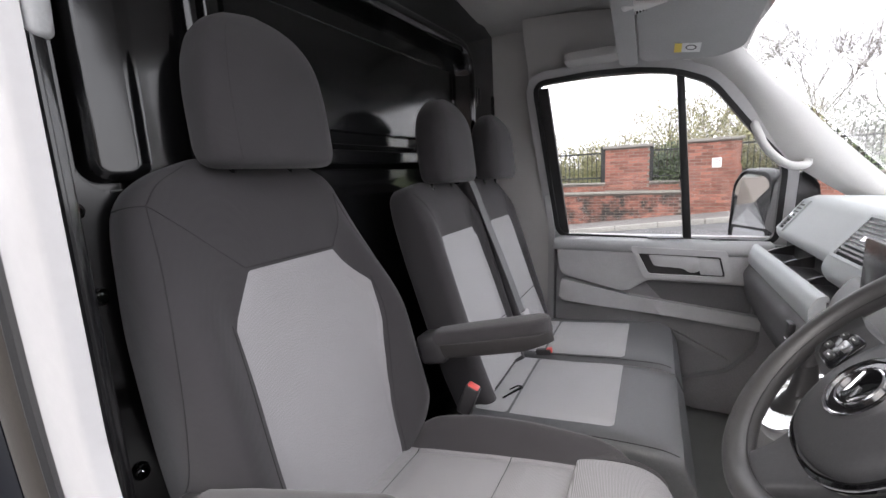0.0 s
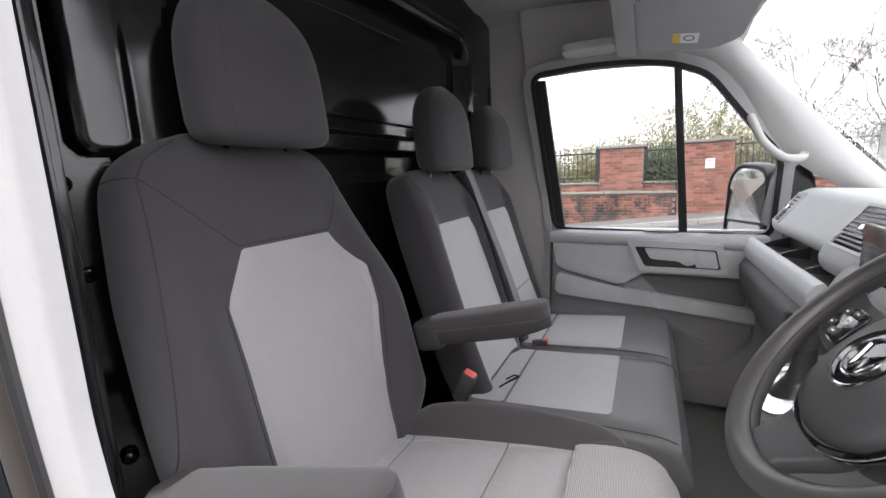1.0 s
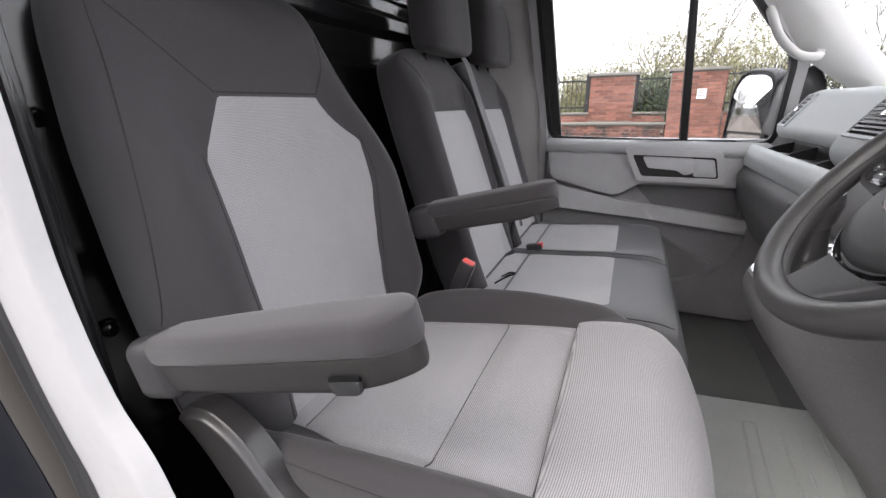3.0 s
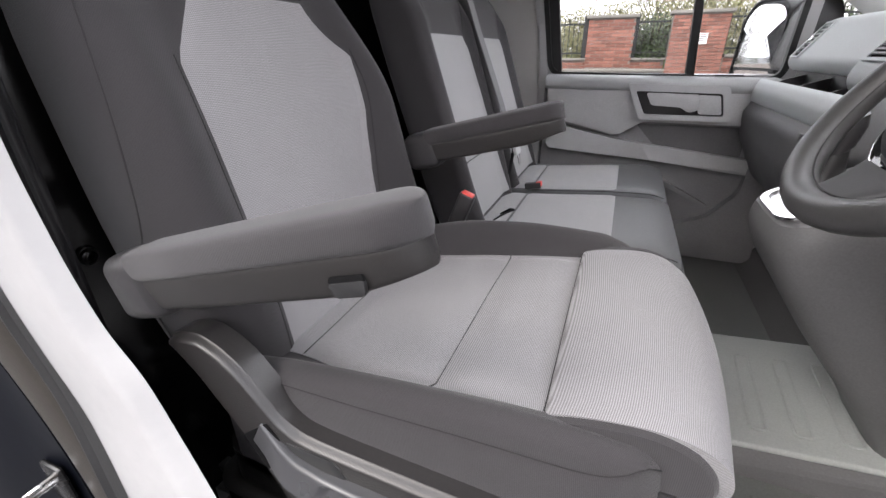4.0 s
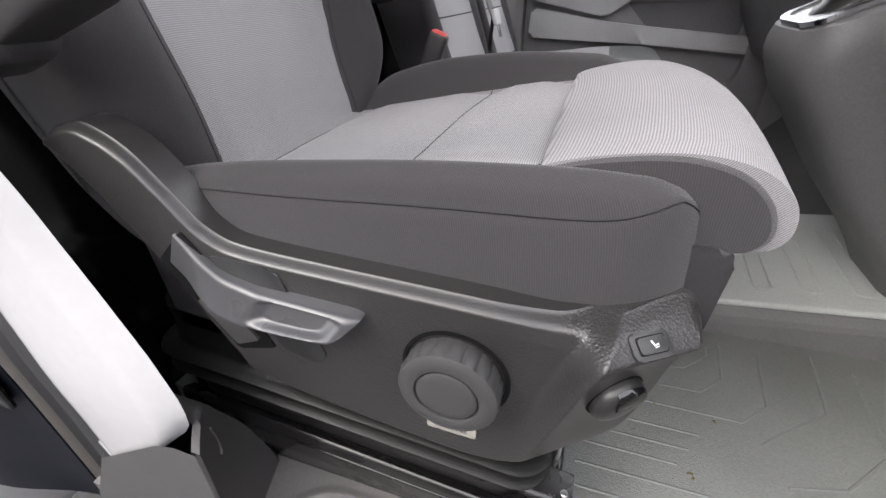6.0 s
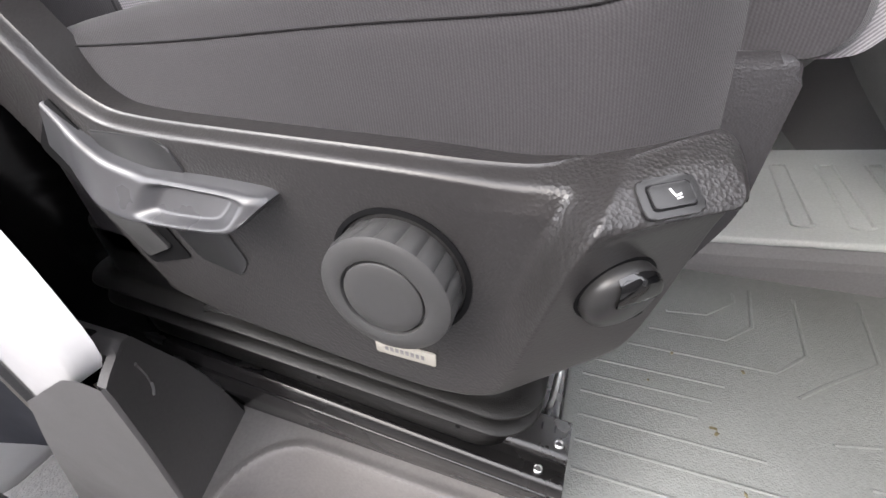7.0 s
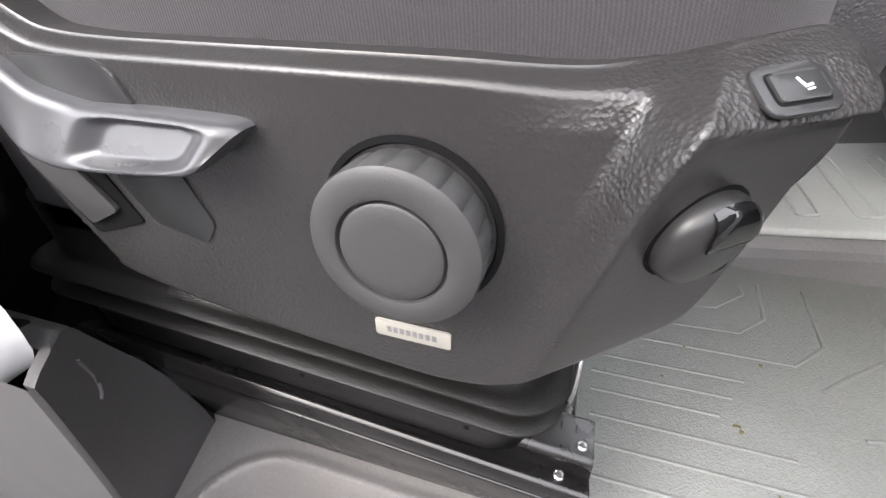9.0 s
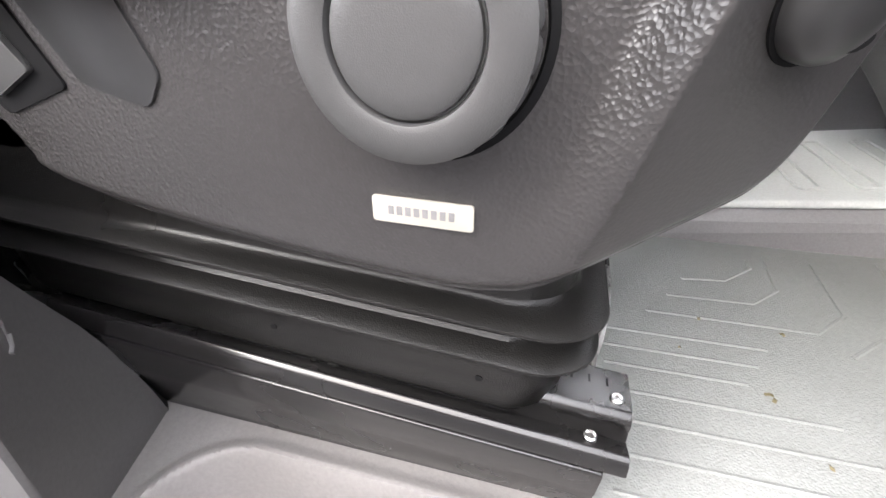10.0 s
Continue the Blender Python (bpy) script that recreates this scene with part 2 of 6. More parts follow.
def sstep(a, b, x):
    t = min(max((x - a) / (b - a), 0), 1)
    return t * t * (3 - 2 * t)


def curve_pts(ctrl, n):
    """Points along a smooth curve through the control points."""
    ctrl = [Vector(c) for c in ctrl]
    out = []
    k = len(ctrl) - 1
    for i in range(n):
        s = k * i / (n - 1)
        j = min(int(s), k - 1)
        t = s - j
        p1, p2 = ctrl[j], ctrl[j + 1]
        p0 = ctrl[j - 1] if j else 2 * p1 - p2
        p3 = ctrl[j + 2] if j + 2 <= k else 2 * p2 - p1
        out.append(0.5 * (2 * p1 + (p2 - p0) * t + (2 * p0 - 5 * p1 + 4 * p2 - p3) * t * t + (3 * p1 - p0 - 3 * p2 + p3) * t**3))
    return out


def tube(pts, radius, n=8, flat=1.0, closed=False):
    """A tube along points."""
    pts = [Vector(p) for p in pts]
    loops = []
    up = Vector((0.1, 0.2, 0.97))
    for i, p in enumerate(pts):
        if closed:
            d = pts[(i + 1) % len(pts)] - pts[i - 1]
        else:
            d = pts[min(i + 1, len(pts) - 1)] - pts[max(i - 1, 0)]
        d.normalize()
        a = d.cross(up)
        if a.length < 1e-4:
            a = d.cross(Vector((1, 0, 0)))
        a.normalize()
        b = d.cross(a)
        r = radius(i / (len(pts) - 1)) if callable(radius) else radius
        loops.append([p + a * r * math.cos(2 * math.pi * k / n) + b * r * flat * math.sin(2 * math.pi * k / n) for k in range(n)])
    if closed:
        loops.append(loops[0])
        bm = rings(loops, cap=False)
        bmesh.ops.remove_doubles(bm, verts=bm.verts, dist=1e-6)
        return bm
    return rings(loops)


def se(theta, w, h, p):
    """A point of a superellipse."""
    c, s = math.cos(theta), math.sin(theta)
    return w * math.copysign(abs(c) ** (2 / p), c), h * math.copysign(abs(s) ** (2 / p), s)


def box(x0, x1, y0, y1, z0, z1, bevel=0.004, seg=3, m=None):
    bm = bmesh.new()
    bmesh.ops.create_cube(bm, size=1)
    for v in bm.verts:
        v.co = Vector(((x0 + x1) / 2 + v.co.x * (x1 - x0), (y0 + y1) / 2 + v.co.y * (y1 - y0), (z0 + z1) / 2 + v.co.z * (z1 - z0)))
    if bevel:
        bmesh.ops.bevel(bm, geom=bm.edges[:] + bm.verts[:], offset=bevel, segments=seg, profile=0.5, affect="EDGES")
    if m is not None:
        bmesh.ops.transform(bm, matrix=m, verts=bm.verts)
    return bm


def prism(outline, place, depth, bevel=0.003, seg=2):
    """An outline of (a, b) pairs set into the world by place(a, b, c), c from 0 to depth, with a bevelled rim."""
    bm = bmesh.new()
    lo = [bm.verts.new((a, b, 0)) for a, b in outline]
    hi = [bm.verts.new((a, b, depth)) for a, b in outline]
    n = len(outline)
    bm.faces.new(lo[::-1])
    bm.faces.new(hi)
    for i in range(n):
        bm.faces.new((lo[i], lo[(i + 1) % n], hi[(i + 1) % n], hi[i]))
    if bevel:
        rim = [e for e in bm.edges if abs(e.verts[0].co.z - e.verts[1].co.z) < 1e-9]
        bmesh.ops.bevel(bm, geom=rim, offset=bevel, segments=seg, profile=0.5, affect="EDGES")
    for v in bm.verts:
        v.co = place(*v.co)
    return bm


def rounded(outline, r, n=4):
    """An outline with its corners rounded."""
    out = []
    k = len(outline)
    for i in range(k):
        p, a, b = Vector(outline[i]), Vector(outline[i - 1]), Vector(outline[(i + 1) % k])
        u, v = (a - p), (b - p)
        d = min(r, u.length * 0.45, v.length * 0.45)
        u, v = p + u.normalized() * d, p + v.normalized() * d
        for j in range(n + 1):
            t = j / n
            q = u * (1 - t) ** 2 + p * 2 * t * (1 - t) + v * t * t
            out.append((q.x, q.y))
    return out


def revolve(profile, place, n=40):
    """profile: (radius, height) pairs turned about an axis; place(x, y, h) sets it into the world."""
    return rings([[place(r * math.cos(2 * math.pi * k / n), r * math.sin(2 * math.pi * k / n), h) for k in range(n)] for r, h in profile])


def frame_at(origin, right, up):
    """place(a, b, c) for prism and revolve: a to the right, b up, c outwards."""
    r = Vector(right).normalized()
    u = Vector(up) - r * r.dot(Vector(up))
    u.normalize()
    nrm = r.cross(u)
    o = Vector(origin)
    return lambda a, b, c: o + r * a + u * b + nrm * c


def join(*bms):
    """Several bmeshes as one."""
    out = bmesh.new()
    for b in bms:
        me = bpy.data.meshes.new("join")
        b.to_mesh(me)
        b.free()
        out.from_mesh(me)
        bpy.data.meshes.remove(me)
    return out

# ==== BODY ====

# ---- outside: ground, road edge, wall, railings, trees ----
def ground_z(x, y):
    return -0.62 + 0.1 * max(min(x, 12), -9) + 0.026 * max(min(y, 30), -20)


def textured_ground(name, base, dots, amount=0.25):
    m = mat(name, base, 0.85)
    mottle(m, base, amount, 1.3, 40.0)
    co = coords(m)
    v = nd(m, "ShaderNodeTexNoise", Scale=dots, Detail=6.0)
    lk(m, co, v.inputs["Vector"])
    bumped(m, v.outputs[0], 0.6, 0.01)
    return m


M["asphalt"] = textured_ground("asphalt", (0.085, 0.085, 0.088), 90.0)
M["paving"] = textured_ground("paving", (0.13, 0.125, 0.12), 60.0)
M["kerb"] = textured_ground("kerb_stone", (0.24, 0.235, 0.22), 50.0)
M["grass"] = textured_ground("grass_earth", (0.095, 0.16, 0.04), 30.0, 0.4)
M["coping"] = textured_ground("coping_stone", (0.20, 0.19, 0.17), 40.0)
M["mortar"] = textured_ground("mortar", (0.19, 0.165, 0.145), 80.0)
M["railing"] = mat("black_railing", (0.02, 0.022, 0.022), 0.5)
bk = mat("red_brick", (0.34, 0.11, 0.075), 0.85)
oi = nd(bk, "ShaderNodeObjectInfo")
hs = nd(bk, "ShaderNodeHueSaturation", Color=(0.24, 0.105, 0.078, 1))
rv = nd(bk, "ShaderNodeMapRange", To_Min=0.62, To_Max=1.25)
lk(bk, oi.outputs["Random"], rv.inputs[0])
lk(bk, rv.outputs[0], hs.inputs["Value"])
nz = nd(bk, "ShaderNodeTexNoise", Scale=25.0, Detail=5.0)
lk(bk, coords(bk), nz.inputs["Vector"])
mxb = nd(bk, "ShaderNodeMixRGB", Fac=0.35)
mxb.blend_type = "OVERLAY"
lk(bk, hs.outputs[0], mxb.inputs[1])
lk(bk, nz.outputs[0], mxb.inputs[2])
lk(bk, mxb.outputs[0], bsdf(bk).inputs["Base Color"])
bumped(bk, nz.outputs[0], 0.5, 0.004)
M["brick"] = bk
M["blocker_brick"] = textured_ground("blocker_brick", (0.13, 0.105, 0.095), 6.0)
ob_ = bk.copy()
ob_.name = "weathered_brick"
M["brick_old"] = ob_
st = nd(ob_, "ShaderNodeTexNoise", Scale=2.2, Detail=8.0, Roughness=0.7)
tc_ = nd(ob_, "ShaderNodeNewGeometry")
lk(ob_, tc_.outputs["Position"], st.inputs["Vector"])
rs = nd(ob_, "ShaderNodeMapRange", From_Min=0.44, From_Max=0.58)
lk(ob_, st.outputs[0], rs.inputs[0])
sm = nd(ob_, "ShaderNodeMixRGB", Color2=(0.03, 0.027, 0.025, 1))
lk(ob_, rs.outputs[0], sm.inputs[0])
lk(ob_, bsdf(ob_).inputs["Base Color"].links[0].from_socket, sm.inputs[1])
lk(ob_, sm.outputs[0], bsdf(ob_).inputs["Base Color"])

us = [-3000, -400, -80, -30, -15, -9, -6, -3, 0, 3, 6, 9, 12, 15, 30, 80, 400, 3000]
vs = [-3000, -400, -80, -20, -10, -5, 0, 5, 8, 10.2, 20, 30, 80, 400, 3000]
structure("ground", grid(lambda x, y: (x, y, ground_z(x, y)), us, vs), M["asphalt"], "grey asphalt road beside the parked van", "ground")
structure("pavement", grid(lambda x, y: (x, y, ground_z(x, y) + 0.1), lin(-14, 20, 18), [10.99, 11.5, 12.1], (0, 0, -0.25)), M["paving"], "grey pavement in front of the brick wall", "pavement")
structure("lawn", grid(lambda x, y: (x, y, 0.62 + 0.03 * x + 0.01 * (y - 12)), lin(-60, 30, 18), [12.35, 16, 22, 34, 60], (0, 0, -0.3)), M["grass"], "green grass behind the railings", "lawn")
for k in range(17):
    x0 = -8 + k * 0.92
    bm = box(x0, x0 + 0.91, 10.86, 10.985, -0.16, 0.115, 0.015, 2)
    for v in bm.verts:
        v.co.z += ground_z(v.co.x, 10.9)
    tagged(part("kerb_stone", bm, M["kerb"]), "pale concrete kerb stone along the road", "kerb", "kerb stones", "structure")

# Added wall, never in view: blocks low sky and darkens reflections.
structure("wall_street", box(-26, 26, -9.6, -9.2, -1.2, 4.6, 0.05, 2), M["blocker_brick"], "added unseen red-brown wall across the road that blocks low sky light", "wall")
brick_meshes = {}


def bricks(parent, x0, x1, z0, z1, yf, limit, depth=0.06, material="brick"):
    """Courses of stretcher bricks, one object each on one shared mesh."""
    brick_mesh = brick_meshes.get(material)
    if brick_mesh is None:
        b = box(-0.1075, 0.1075, 0, depth, -0.0325, 0.0325, 0.005, 1)
        brick_mesh = bpy.data.meshes.new("brick")
        b.to_mesh(brick_mesh)
        b.free()
        brick_mesh.materials.append(M[material])
        brick_meshes[material] = brick_mesh
    n, z, row = 0, z0 + 0.0375, 0
    while z < z1 - 0.02:
        x = x0 + 0.1125 - (0.1125 if row % 2 else 0)
        while x < x1 + 0.05 and n < limit:
            a, b = max(x - 0.1075, x0), min(x + 0.1075, x1)
            if b - a > 0.04:
                ob = new("brick", brick_mesh)
                ob.parent = parent
                ob.location = ((a + b) / 2, yf + random.uniform(-0.004, 0.004), z)
                ob.scale.x = (b - a) / 0.215
                n += 1
            x += 0.225
        z += 0.075
        row += 1


def brick_pier(name, x0, x1, z0, z1, yf, deep):
    w = structure(name, box(x0 + 0.01, x1 - 0.01, yf + 0.012, yf + deep, z0 - 0.4, z1, 0), M["mortar"], "red brick wall pier with a stone cap", "wall", False)
    part("stone_cap", box(x0 - 0.06, x1 + 0.06, yf - 0.05, yf + deep + 0.05, z1, z1 + 0.07, 0.012, 2), M["coping"], w, "grey stone cap")
    return w


pier_a = brick_pier("wall_pier_1", 0.82, 1.93, -0.1, 1.60, 11.95, 0.6)
pier_b = brick_pier("wall_pier_2", -1.0, 0.06, 0.6, 1.58, 12.2, 0.5)
pier_c = brick_pier("wall_pier_3", 4.6, 6.2, 0.2, 1.75, 12.0, 0.6)
low = structure("wall_low", box(-48, 0.8, 12.02, 12.3, -2.5, 0.41, 0), M["mortar"], "weathered low brick retaining wall along the pavement", "wall", False)
base_l = structure("wall_back_1", box(-9, 0.8, 12.3, 12.5, 0.2, 0.66, 0), M["mortar"], "brick plinth under the railings", "wall", False)
base_r = structure("wall_back_2", box(1.95, 9, 12.1, 12.4, -0.3, 0.72, 0), M["mortar"], "brick plinth under the railings", "wall", False)
for k in range(11):
    part("coping", box(-8.6 + k * 0.86, -7.75 + k * 0.86, 11.96, 12.34, 0.41, 0.47, 0.012, 2), M["coping"], low)
    part("coping", box(-8.6 + k * 0.86, -7.75 + k * 0.86, 12.24, 12.55, 0.66, 0.71, 0.012, 2), M["coping"], base_l)
for k in range(8):
    part("coping", box(1.98 + k * 0.86, 2.83 + k * 0.86, 12.04, 12.45, 0.72, 0.78, 0.012, 2), M["coping"], base_r)


def railing(x0, x1, z0, z1, y, label):
    t = thing("railing", ((x0 + x1) / 2, y, z0), label, "railing", "railings on the wall")
    n = int((x1 - x0) / 0.115)
    for k in range(n + 1):
        x = x0 + (x1 - x0) * k / n
        part("bar", rings([[(x + r * math.cos(a), y + r * math.sin(a), z) for a in (0.8, 2.4, 3.9, 5.5)] for z, r in ((z0, 0.011), (z1 - 0.04, 0.011), (z1 - 0.03, 0.018), (z1 + 0.06, 0.002))]), M["railing"], t, "", False)
    for z in (z0 + 0.12, z1 - 0.14):
        part("rail", box(x0, x1, y - 0.012, y + 0.012, z - 0.02, z + 0.02, 0), M["railing"], t, "", False)


railing(-5.0, -1.12, 0.71, 1.62, 12.4, "black spiked iron railing on the brick plinth")
railing(0.12, 0.80, 0.71, 1.62, 12.4, "short black iron railing between two brick piers")
railing(1.98, 4.5, 0.78, 1.66, 12.25, "black spiked iron railing with shrubs behind")
for x in (-1.06, 0.09):
    tagged(part("railing_post", box(x - 0.05, x + 0.05, 12.36, 12.46, 0.7, 1.66, 0.01, 1), M["railing"]), "square black iron post beside a brick pier", "post", "railing posts")
sign = thing("notice_sign", (1.467, 11.93, 1.1), "small white notice sign on the brick pier", "sign")
part("plate", box(1.375, 1.56, 11.925, 11.94, 0.99, 1.21, 0.003, 1), M["white_ink"], sign)
for z, a, b in ((1.17, 1.40, 1.53), (1.135, 1.40, 1.535), (1.10, 1.40, 1.50), (1.065, 1.40, 1.52)):
    part("text_bar", box(a, b, 11.921, 11.926, z - 0.008, z + 0.008, 0), M["grey_ink"] if z < 1.15 else M["red"], sign)

M["leaf_a"] = mat("spring_leaf", (0.150, 0.145, 0.068), 0.6)
M["leaf_b"] = mat("ivy_leaf", (0.04, 0.06, 0.022), 0.5)
M["bark"] = textured_ground("bark", (0.085, 0.068, 0.055), 60.0)
for k in ("leaf_a", "leaf_b"):
    gi = nd(M[k], "ShaderNodeNewGeometry")
    hv = nd(M[k], "ShaderNodeHueSaturation", Color=bsdf(M[k]).inputs["Base Color"].default_value[:])
    rr = nd(M[k], "ShaderNodeMapRange", To_Min=0.5, To_Max=1.7)
    lk(M[k], gi.outputs["Random Per Island"], rr.inputs[0])
    lk(M[k], rr.outputs[0], hv.inputs["Value"])
    lk(M[k], hv.outputs[0], bsdf(M[k]).inputs["Base Color"])


def branch(out, p, d, length, r, depth, rng):
    q = p + d * length
    mid = (p + q) / 2 + Vector((rng.uniform(-1, 1), rng.uniform(-1, 1), rng.uniform(-0.3, 0.6))) * length * 0.08
    out.append(([p, mid, q], r, r * 0.62))
    if depth == 0:
        return
    for _ in range(3 if depth > 1 else 4):
        e = (d + Vector((rng.uniform(-1, 1), rng.uniform(-1, 1), rng.uniform(-0.25, 0.75))) * 0.75).normalized()
        s = rng.uniform(0.35, 1.0)
        branch(out, p.lerp(q, s), e, length * rng.uniform(0.55, 0.8), r * 0.5, depth - 1, rng)


def leaves(points, size, per, rng, spread):
    vs, fs = [], []
    for p in points:
        for _ in range(per):
            c = p + Vector((rng.gauss(0, spread), rng.gauss(0, spread), rng.gauss(0, spread)))
            a = Vector((rng.uniform(-1, 1), rng.uniform(-1, 1), rng.uniform(-1, 1))).normalized()
            b = a.orthogonal().normalized()
            s = size * rng.uniform(0.6, 1.4)
            i = len(vs)
            vs += [c - a * s, c + b * s * 0.45, c + a * s, c - b * s * 0.45]
            fs.append((i, i + 1, i + 2, i + 3))
    return vs, fs


def leaf_mesh(name, vs, fs, material, parent):
    me = bpy.data.meshes.new(name)
    me.from_pydata([tuple(v) for v in vs], [], fs)
    me.materials.append(material)
    ob = new(name, me)
    ob.parent = parent
    ob.matrix_parent_inverse = Matrix.Translation(-parent.location)
    return ob


def tree(base, height, seed, leafy, label, material="leaf_a", size=0.032, per=5, depth=4, lean=(0, 0)):
    rng = random.Random(seed)
    t = thing("tree", base, label, "tree", "trees behind the wall")
    segs = []
    branch(segs, Vector(base), Vector((lean[0], lean[1], 1)).normalized(), height * 0.38, height * 0.009, depth, rng)
    trunk = []
    for pts, ra, rb in segs:
        trunk.append(tube(pts, lambda s, a=ra, b=rb: max(a + (b - a) * s, 0.0035), 4 if ra < 0.03 else 7))
    part("trunk", join(*trunk), M["bark"], t)
    ends = [pts[2] for pts, ra, rb in segs[len(segs) // 4:]]
    if leafy:
        lv, lf = leaves([e for e in ends if rng.random() < leafy], size, per, rng, 0.12)
        leaf_mesh("crown", lv, lf, M[material], t)


def shrub(base, size, n, seed, label, material):
    rng = random.Random(seed)
    t = thing("shrub", base, label, "shrub", "shrubs behind the railings")
    stems = []
    pts = []
    for _ in range(26):
        q = Vector(base) + Vector((rng.uniform(-1, 1) * size[0], rng.uniform(-1, 1) * size[1], rng.uniform(0.3, 1) * size[2]))
        stems.append(tube([Vector(base), (Vector(base) + q) / 2 + Vector((0, 0, 0.1)), q], lambda s: 0.018 - 0.013 * s, 4))
    part("stem", join(*stems), M["bark"], t)
    for _ in range(n):
        a, b = rng.uniform(0, 6.28), rng.random() ** 0.5
        h = rng.uniform(0.05, 1) * (1.05 - 0.6 * b * b) * rng.uniform(0.8, 1.1)
        pts.append(Vector(base) + Vector((math.cos(a) * b * size[0], math.sin(a) * b * size[1], h * size[2])))
    lv, lf = leaves(pts, 0.038, 9, rng, 0.10)
    leaf_mesh("foliage", lv, lf, M[material], t)


tree((-0.9, 19, 0.5), 4.6, 3, 0.95, "budding spring tree with thin pale twigs", per=8)
tree((0.6, 17.5, 0.6), 5.2, 5, 0.95, "budding spring tree with thin pale twigs", per=8)
tree((2.3, 18, 0.6), 5.4, 8, 0.8, "nearly bare spring tree with fine twigs", depth=5)
tree((4.2, 16.5, 0.7), 5.6, 12, 0, "bare tree with fine dark twigs", depth=6, lean=(0.15, 0))
tree((6.5, 17.5, 0.7), 5.6, 17, 0, "bare tree with fine dark twigs", depth=6)
tree((9.5, 17.0, 0.7), 5.6, 21, 0, "bare tree with fine dark twigs", depth=6)
tree((13.0, 17.0, 0.7), 6.0, 25, 0, "bare tree with fine dark twigs")
tree((-4.2, 22, 0.5), 3.2, 29, 0.9, "small budding tree far behind the railings")
for k, (x, y, sx, sz, mt) in enumerate(((0.5, 13.0, 0.6, 1.05, "leaf_b"), (2.9, 13.4, 1.3, 2.0, "leaf_a"), (4.2, 13.8, 1.3, 2.0, "leaf_b"), (0.2, 15.5, 1.3, 1.9, "leaf_a"), (1.8, 14.6, 1.5, 2.1, "leaf_a"),
                                        (-13, 14.5, 2.5, 4.6, "leaf_b"), (-18, 14.5, 2.5, 4.8, "leaf_a"), (-24, 14.5, 3.2, 5.6, "leaf_b"), (-31, 14.5, 3.6, 6.0, "leaf_a"), (-39, 14.5, 4.5, 7.0, "leaf_b"), (1.0, 16.2, 1.8, 3.1, "leaf_a"), (3.4, 15.8, 1.8, 2.9, "leaf_a"), (2.2, 17.0, 1.8, 3.7, "leaf_a"), (-1.2, 14.6, 0.9, 1.7, "leaf_a"), (-2.6, 16.5, 1.2, 1.6, "leaf_a"), (-4.4, 18.0, 1.6, 1.5, "leaf_a"), (6.8, 14.5, 1.8, 2.2, "leaf_b"), (9.8, 15.0, 2.2, 2.2, "leaf_a"), (13.5, 15.5, 2.4, 2.3, "leaf_b"))):
    shrub((x, y, 0.55 + 0.02 * x), (sx, 0.7, sz), 620, 40 + k, "dense green ivy bush" if mt == "leaf_b" else "loose olive-green bush coming into leaf", mt)

# ---- the cab: floor, steps, bulkhead, sides, ceiling ----
structure("floor", box(-0.66, 1.0, 0.56, 2.28, -0.06, 0.0, 0), M["mat_floor"], "grey moulded rubber cab floor", "floor", False)


def raised_rib(pts, width=0.004, h=0.003, z=0.0):
    ps = [Vector((*p, z)) for p in pts]
    return tube(ps, width, 6, h / width)


floor_mat = thing("floor_mat", (0.35, 0.8, 0.0), "grey ribbed rubber mat in the driver footwell", "floor mat")
part("sheet", box(0.088, 0.98, 0.50, 1.035, 0.0, 0.006, 0.003, 2), M["mat_floor"], floor_mat)
RIBS = [[(0.353, 0.977), (0.351, 0.953), (0.303, 0.907), (0.242, 0.899)], [(0.381, 0.993), (0.368, 0.895), (0.325, 0.853), (0.214, 0.849)], [(0.445, 0.987), (0.430, 0.850), (0.382, 0.803), (0.181, 0.804)], [(0.542, 1.008), (0.520, 0.86), (0.441, 0.799), (0.400, 0.763)]]
RIBS += [[(0.12, y), (x1, y)] for y, x1 in ((0.755, 0.31), (0.722, 0.29), (0.69, 0.27), (0.65, 0.34), (0.61, 0.36), (0.57, 0.38), (0.53, 0.40))]
RIBS += [[(0.60, 0.98), (0.58, 0.80), (0.50, 0.72), (0.42, 0.70)], [(0.66, 0.98), (0.64, 0.76), (0.55, 0.66), (0.44, 0.65)]]
for r in RIBS:
    part("rib", raised_rib([(x - 0.012, y - 0.018) for x, y in r], 0.0032, 0.0018, 0.0060), M["mat_floor"], floor_mat)
for k, (x, y) in enumerate(((0.275, 0.661), (0.278, 0.654), (0.326, 0.772), (0.198, 0.717), (0.298, 0.582), (0.233, 0.782))):
    leaf = grid(lambda u, v: (x + (u - 0.5) * (0.009 - 0.002 * k % 3) * math.cos(k) - (v - 0.5) * 0.004 * math.sin(k), y + (u - 0.5) * 0.007 * math.sin(k) + (v - 0.5) * 0.004 * math.cos(k), 0.0068 + 0.0012 * math.sin(math.pi * u)), lin(0, 1, 5), lin(0, 1, 4), (0, 0, -0.0004))
    tagged(part("dry_leaf", leaf, M["dry_leaf"]), "tiny dry brown leaf fragment on the rubber mat", "leaf", "dirt on the mat")

